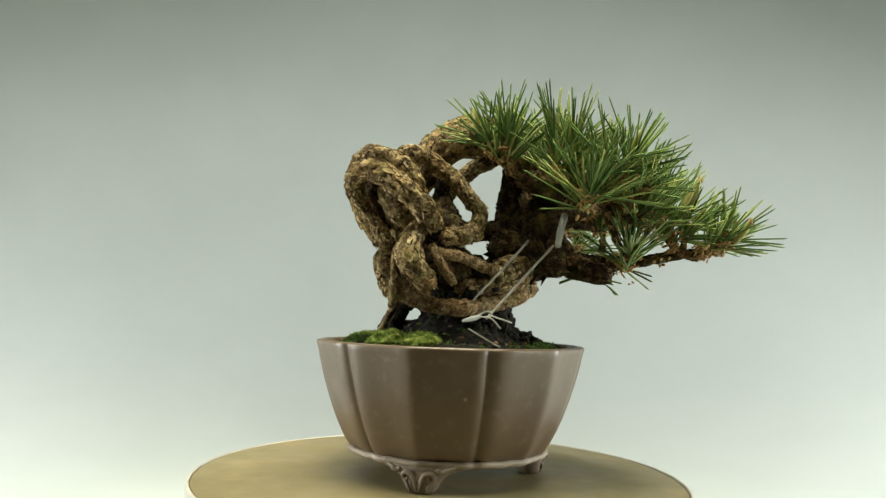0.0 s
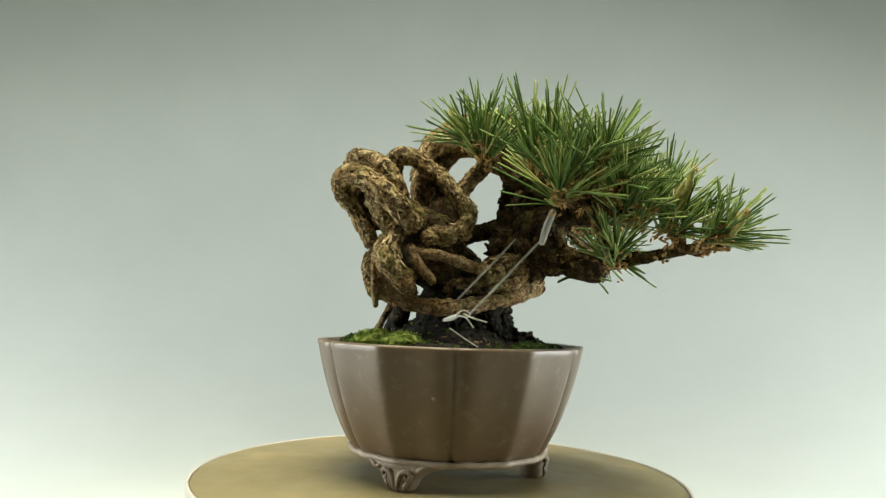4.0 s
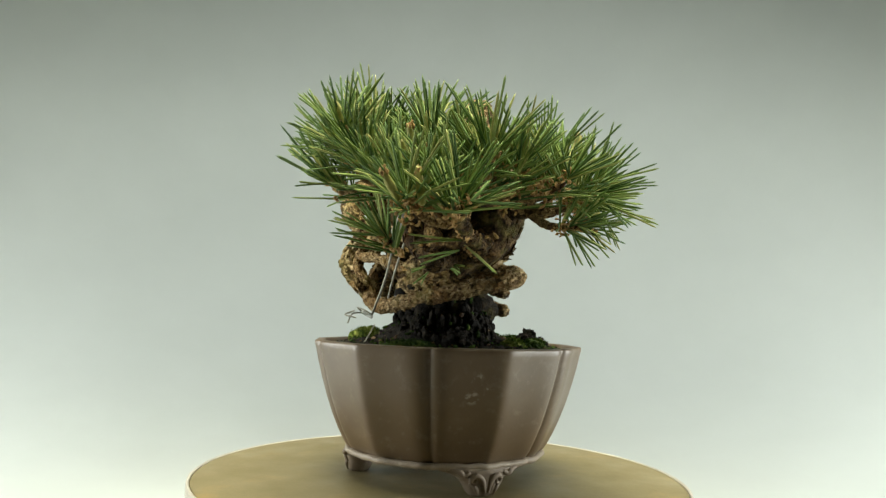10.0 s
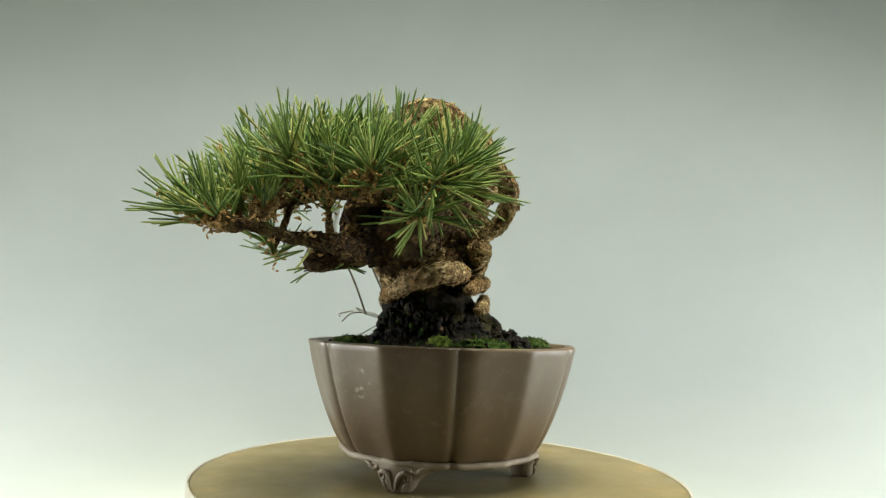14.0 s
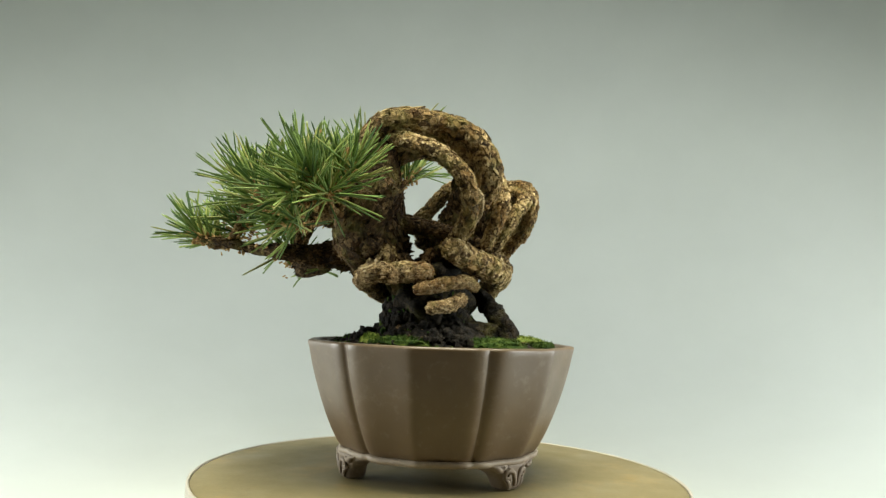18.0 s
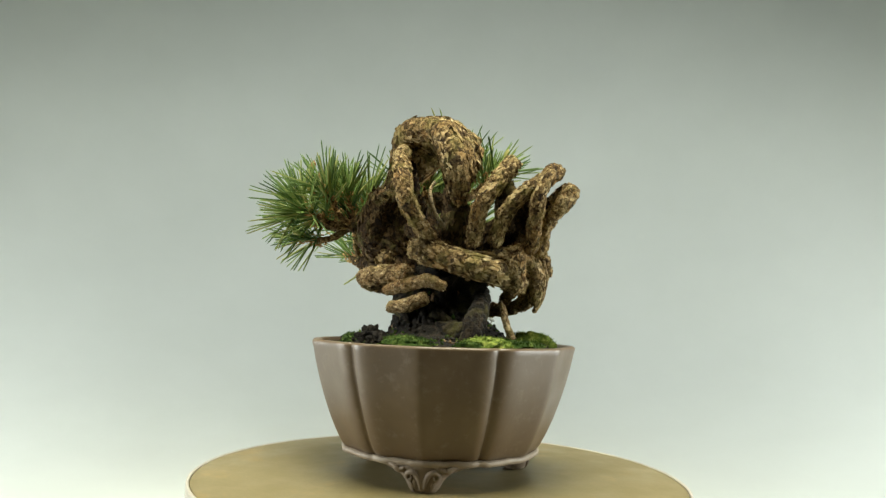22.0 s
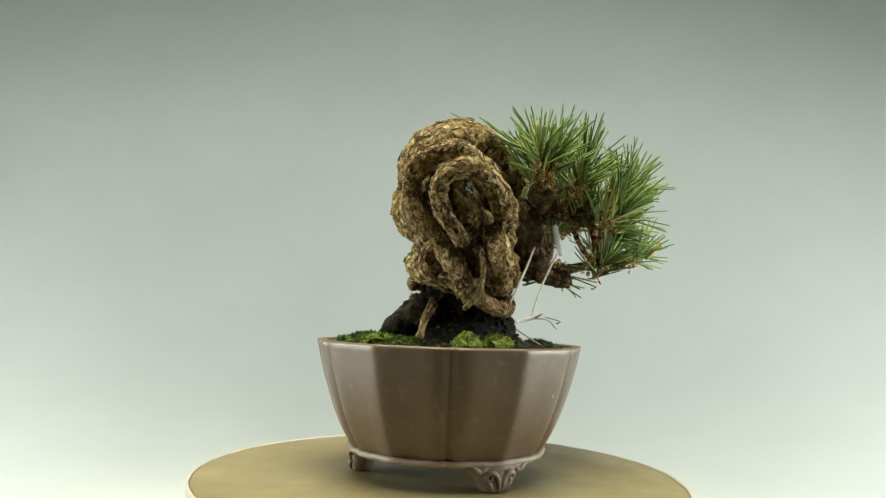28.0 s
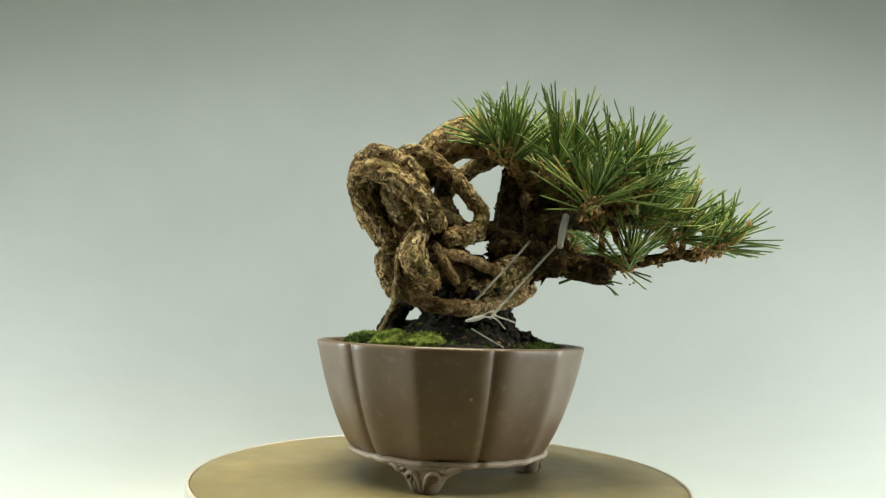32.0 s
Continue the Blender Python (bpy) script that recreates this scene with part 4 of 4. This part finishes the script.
# stray needles: under the low branch and its stub, then over the arch
for k, (base, way, size, count) in enumerate((((0.095, -0.010, 0.1175), (0.9, -0.35, -0.75), 0.95, 3), ((0.083, -0.022, 0.1085), (0.2, -0.3, -1.2), 0.32, 2), ((0.070, -0.012, 0.1110), (-0.3, -0.3, -1.2), 0.32, 3))):
    v, f = needle_tuft(base, way, size, 300 + k, count)
    mesh_object("needle_tuft", v, f, NEEDLE, pine)
v, f = needle_tuft((0.0305, -0.0240, 0.1850), (-0.50, 0.66, 0.45), 1.15, 310, 3, 16)
mesh_object("needle_tuft", v, f, NEEDLE, pine)

# long new candles standing clear of the needles
for k, (a, b) in enumerate((((0.1230, -0.0340, 0.1430), (0.1280, -0.0388, 0.1605)), ((0.1460, -0.0350, 0.1280), (0.1480, -0.0372, 0.1400)),
                            ((0.1450, -0.0440, 0.1290), (0.1500, -0.0500, 0.1380)), ((0.0340, -0.0350, 0.1780), (0.0356, -0.0332, 0.1910)),
                            ((0.0730, 0.0520, 0.1600), (0.0726, 0.0500, 0.1760)), ((0.1180, -0.0200, 0.1440), (0.1190, -0.0190, 0.1600)),
                            ((0.0570, 0.0500, 0.1560), (0.0564, 0.0525, 0.1660)))):
    mid = Vector(a).lerp(Vector(b), 0.5) + Vector((0.0004, 0, 0))
    tube("candle", [(*a, 0.0013), (*mid, 0.0017), (*b, 0.0012)], CANDLE, pine, "yellow-green new bud candle", sides=10, step=0.0010, rough=0.0005, plates=0.0003, seed=40 + k)
    crust_at = Vector(b)
    bm = bmesh.new()
    for q in range(7):
        blob(bm, crust_at + Vector([random.Random(k * 9 + q + w).gauss(0, 0.0007) for w in range(3)]), (0.0008, 0.0006, 0.0013), q, 0.4, 2, 1)
    part("bud", bm, BUD, pine, "dry orange-brown bud scales", smooth=False)

# twigs that carry the shoots
FORKS = [(0.050, 0.002, 0.150), (0.060, -0.020, 0.156), (0.085, -0.008, 0.126), (0.105, -0.012, 0.122), (0.062, 0.026, 0.140), (0.125, -0.017, 0.125), (0.038, -0.032, 0.160), (0.078, -0.044, 0.146), (0.084, 0.008, 0.142)]
for k, row in enumerate(SHOOTS):
    end = Vector(row[:3])
    fork = min((Vector(q) for q in FORKS), key=lambda q: (q - end).length)
    mid = fork.lerp(end, 0.5) + Vector((0, 0, -0.004))
    tube("twig", [(*fork, 0.0023), (*mid, 0.0019), (*end, 0.0016)], TWIG, pine, sides=12, step=0.0008, rough=0.0010, plates=0.0010, seed=60 + k)
for k, (a, b) in enumerate((((0.045, 0.006, 0.150), FORKS[0]), (FORKS[0], FORKS[1]), (FORKS[1], FORKS[6]), (FORKS[0], FORKS[4]), (FORKS[1], FORKS[7]), (FORKS[0], FORKS[8]))):
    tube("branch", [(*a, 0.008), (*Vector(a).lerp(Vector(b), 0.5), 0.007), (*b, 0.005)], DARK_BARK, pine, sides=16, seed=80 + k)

tube("twig", [(0.0560, -0.0190, 0.1340, 0.0026), (0.0640, -0.0190, 0.1245, 0.0036), (0.0690, -0.0150, 0.1195, 0.0038), (0.0760, -0.0090, 0.1180, 0.0030)], TWIG, pine, "tan twig stub with peeling bark", sides=18, rough=0.0012, plates=0.0012, seed=90)


def crust(name, centre, size, count, seed, mat, label):
    rng = random.Random(seed)
    bm = bmesh.new()
    for k in range(count):
        q = Vector(centre) + Vector([rng.gauss(0, v * 0.6) for v in size])
        s = rng.uniform(0.0007, 0.0013)
        blob(bm, q, (s, s * rng.uniform(0.4, 0.8), s * rng.uniform(0.8, 1.8)), k, 0.5, 2.5, 1, Matrix.Rotation(rng.uniform(0, 3), 4, "X"))
    return part(name, bm, mat, pine, label, smooth=False)


crust("lichen", (-0.032, -0.0435, 0.152), (0.0012, 0.0012, 0.0022), 16, 4, LICHEN, "pale grey lichen crust")
for k, (at, size, count) in enumerate((((0.1385, -0.0212, 0.1264), (0.0065, 0.0032, 0.0024), 80), ((0.1400, -0.0385, 0.1275), (0.0050, 0.0034, 0.0024), 40), ((0.1020, 0.0220, 0.1450), (0.003, 0.004, 0.003), 30), ((0.0760, 0.0470, 0.1400), (0.004, 0.004, 0.003), 34), ((0.1220, -0.0160, 0.1262), (0.004, 0.002, 0.0018), 26), ((0.1000, -0.0400, 0.1370), (0.004, 0.003, 0.002), 26), ((0.0860, 0.0120, 0.1420), (0.004, 0.004, 0.003), 26))):
    crust("dry_bud", at, size, count, 50 + k, BUD, "dry orange-brown bud scales")
crust("dry_bud", (0.0655, -0.0195, 0.1222), (0.005, 0.003, 0.005), 36, 8, BUD, "dry orange-brown bud scales")
crust("dry_bud", (0.096, -0.005, 0.1188), (0.006, 0.004, 0.0045), 50, 6, BUD, "dry orange-brown bud scales")
crust("dry_bud", (0.1146, -0.0130, 0.1208), (0.004, 0.0025, 0.0022), 18, 7, BUD, "dry orange-brown bud scales")

# ---- guy wire with plastic sleeves ----
guy_wire = thing("guy_wire", "grey guy wire with clear plastic sleeves tied to a branch", "wire")
WIRE_LINES = [
    ("strand", [(0.0539, -0.0358, 0.1245, 0.0006), (0.0366, -0.0383, 0.1049, 0.0006), (0.0201, -0.0433, 0.0860, 0.0006)]),
    ("strand", [(0.0443, -0.0279, 0.1303, 0.0006), (0.0282, -0.0320, 0.1117, 0.0006), (0.0134, -0.0345, 0.0953, 0.0006)]),
    ("sleeve", [(0.0562, -0.0372, 0.1250, 0.0017), (0.0580, -0.0335, 0.1330, 0.0020), (0.0604, -0.0296, 0.1410, 0.0020)]),
    ("sleeve", [(0.0085, -0.0428, 0.0845, 0.0008), (0.0124, -0.0441, 0.0856, 0.0013), (0.0165, -0.0480, 0.0870, 0.0009)]),
    ("tail", [(0.0160, -0.0474, 0.0868, 0.0004), (0.0216, -0.0535, 0.0862, 0.0004), (0.0262, -0.0560, 0.0815, 0.0004)]),
    ("tail", [(0.0201, -0.0433, 0.0860, 0.0004), (0.0225, -0.0470, 0.0880, 0.0004), (0.0200, -0.0510, 0.0895, 0.0004), (0.0165, -0.0490, 0.0878, 0.0004)]),
    ("tail", [(0.0113, -0.0411, 0.0805, 0.0004), (0.0184, -0.0438, 0.0764, 0.0004), (0.0267, -0.0469, 0.0719, 0.0004)]),
    ("tail", [(0.0209, -0.0528, 0.0877, 0.0004), (0.0272, -0.0575, 0.0857, 0.0004), (0.0318, -0.0523, 0.0843, 0.0004)]),
]
for name, rows in WIRE_LINES:
    clear = name == "sleeve"
    tube(name, rows, SLEEVE if clear else WIRE, guy_wire, "clear plastic sleeve" if clear else "", sides=16 if clear else 8, rough=0.0004 if clear else 0.0, plates=0.0)


def motions():
    rows = [(t, pose(0, 0, 0, 0, 0, -a)) for t, a in TURNS]
    walk(turntable, [(t, pose(-0.001, 0, 0, 0, 0, -a)) for t, a in TURNS])
    for ob in (pot, SOIL_OB, CRUMBS, CHIPS, SCRAPS, *LUMPS, *MOSSES, pine, guy_wire):
        walk(ob, rows)


motions()
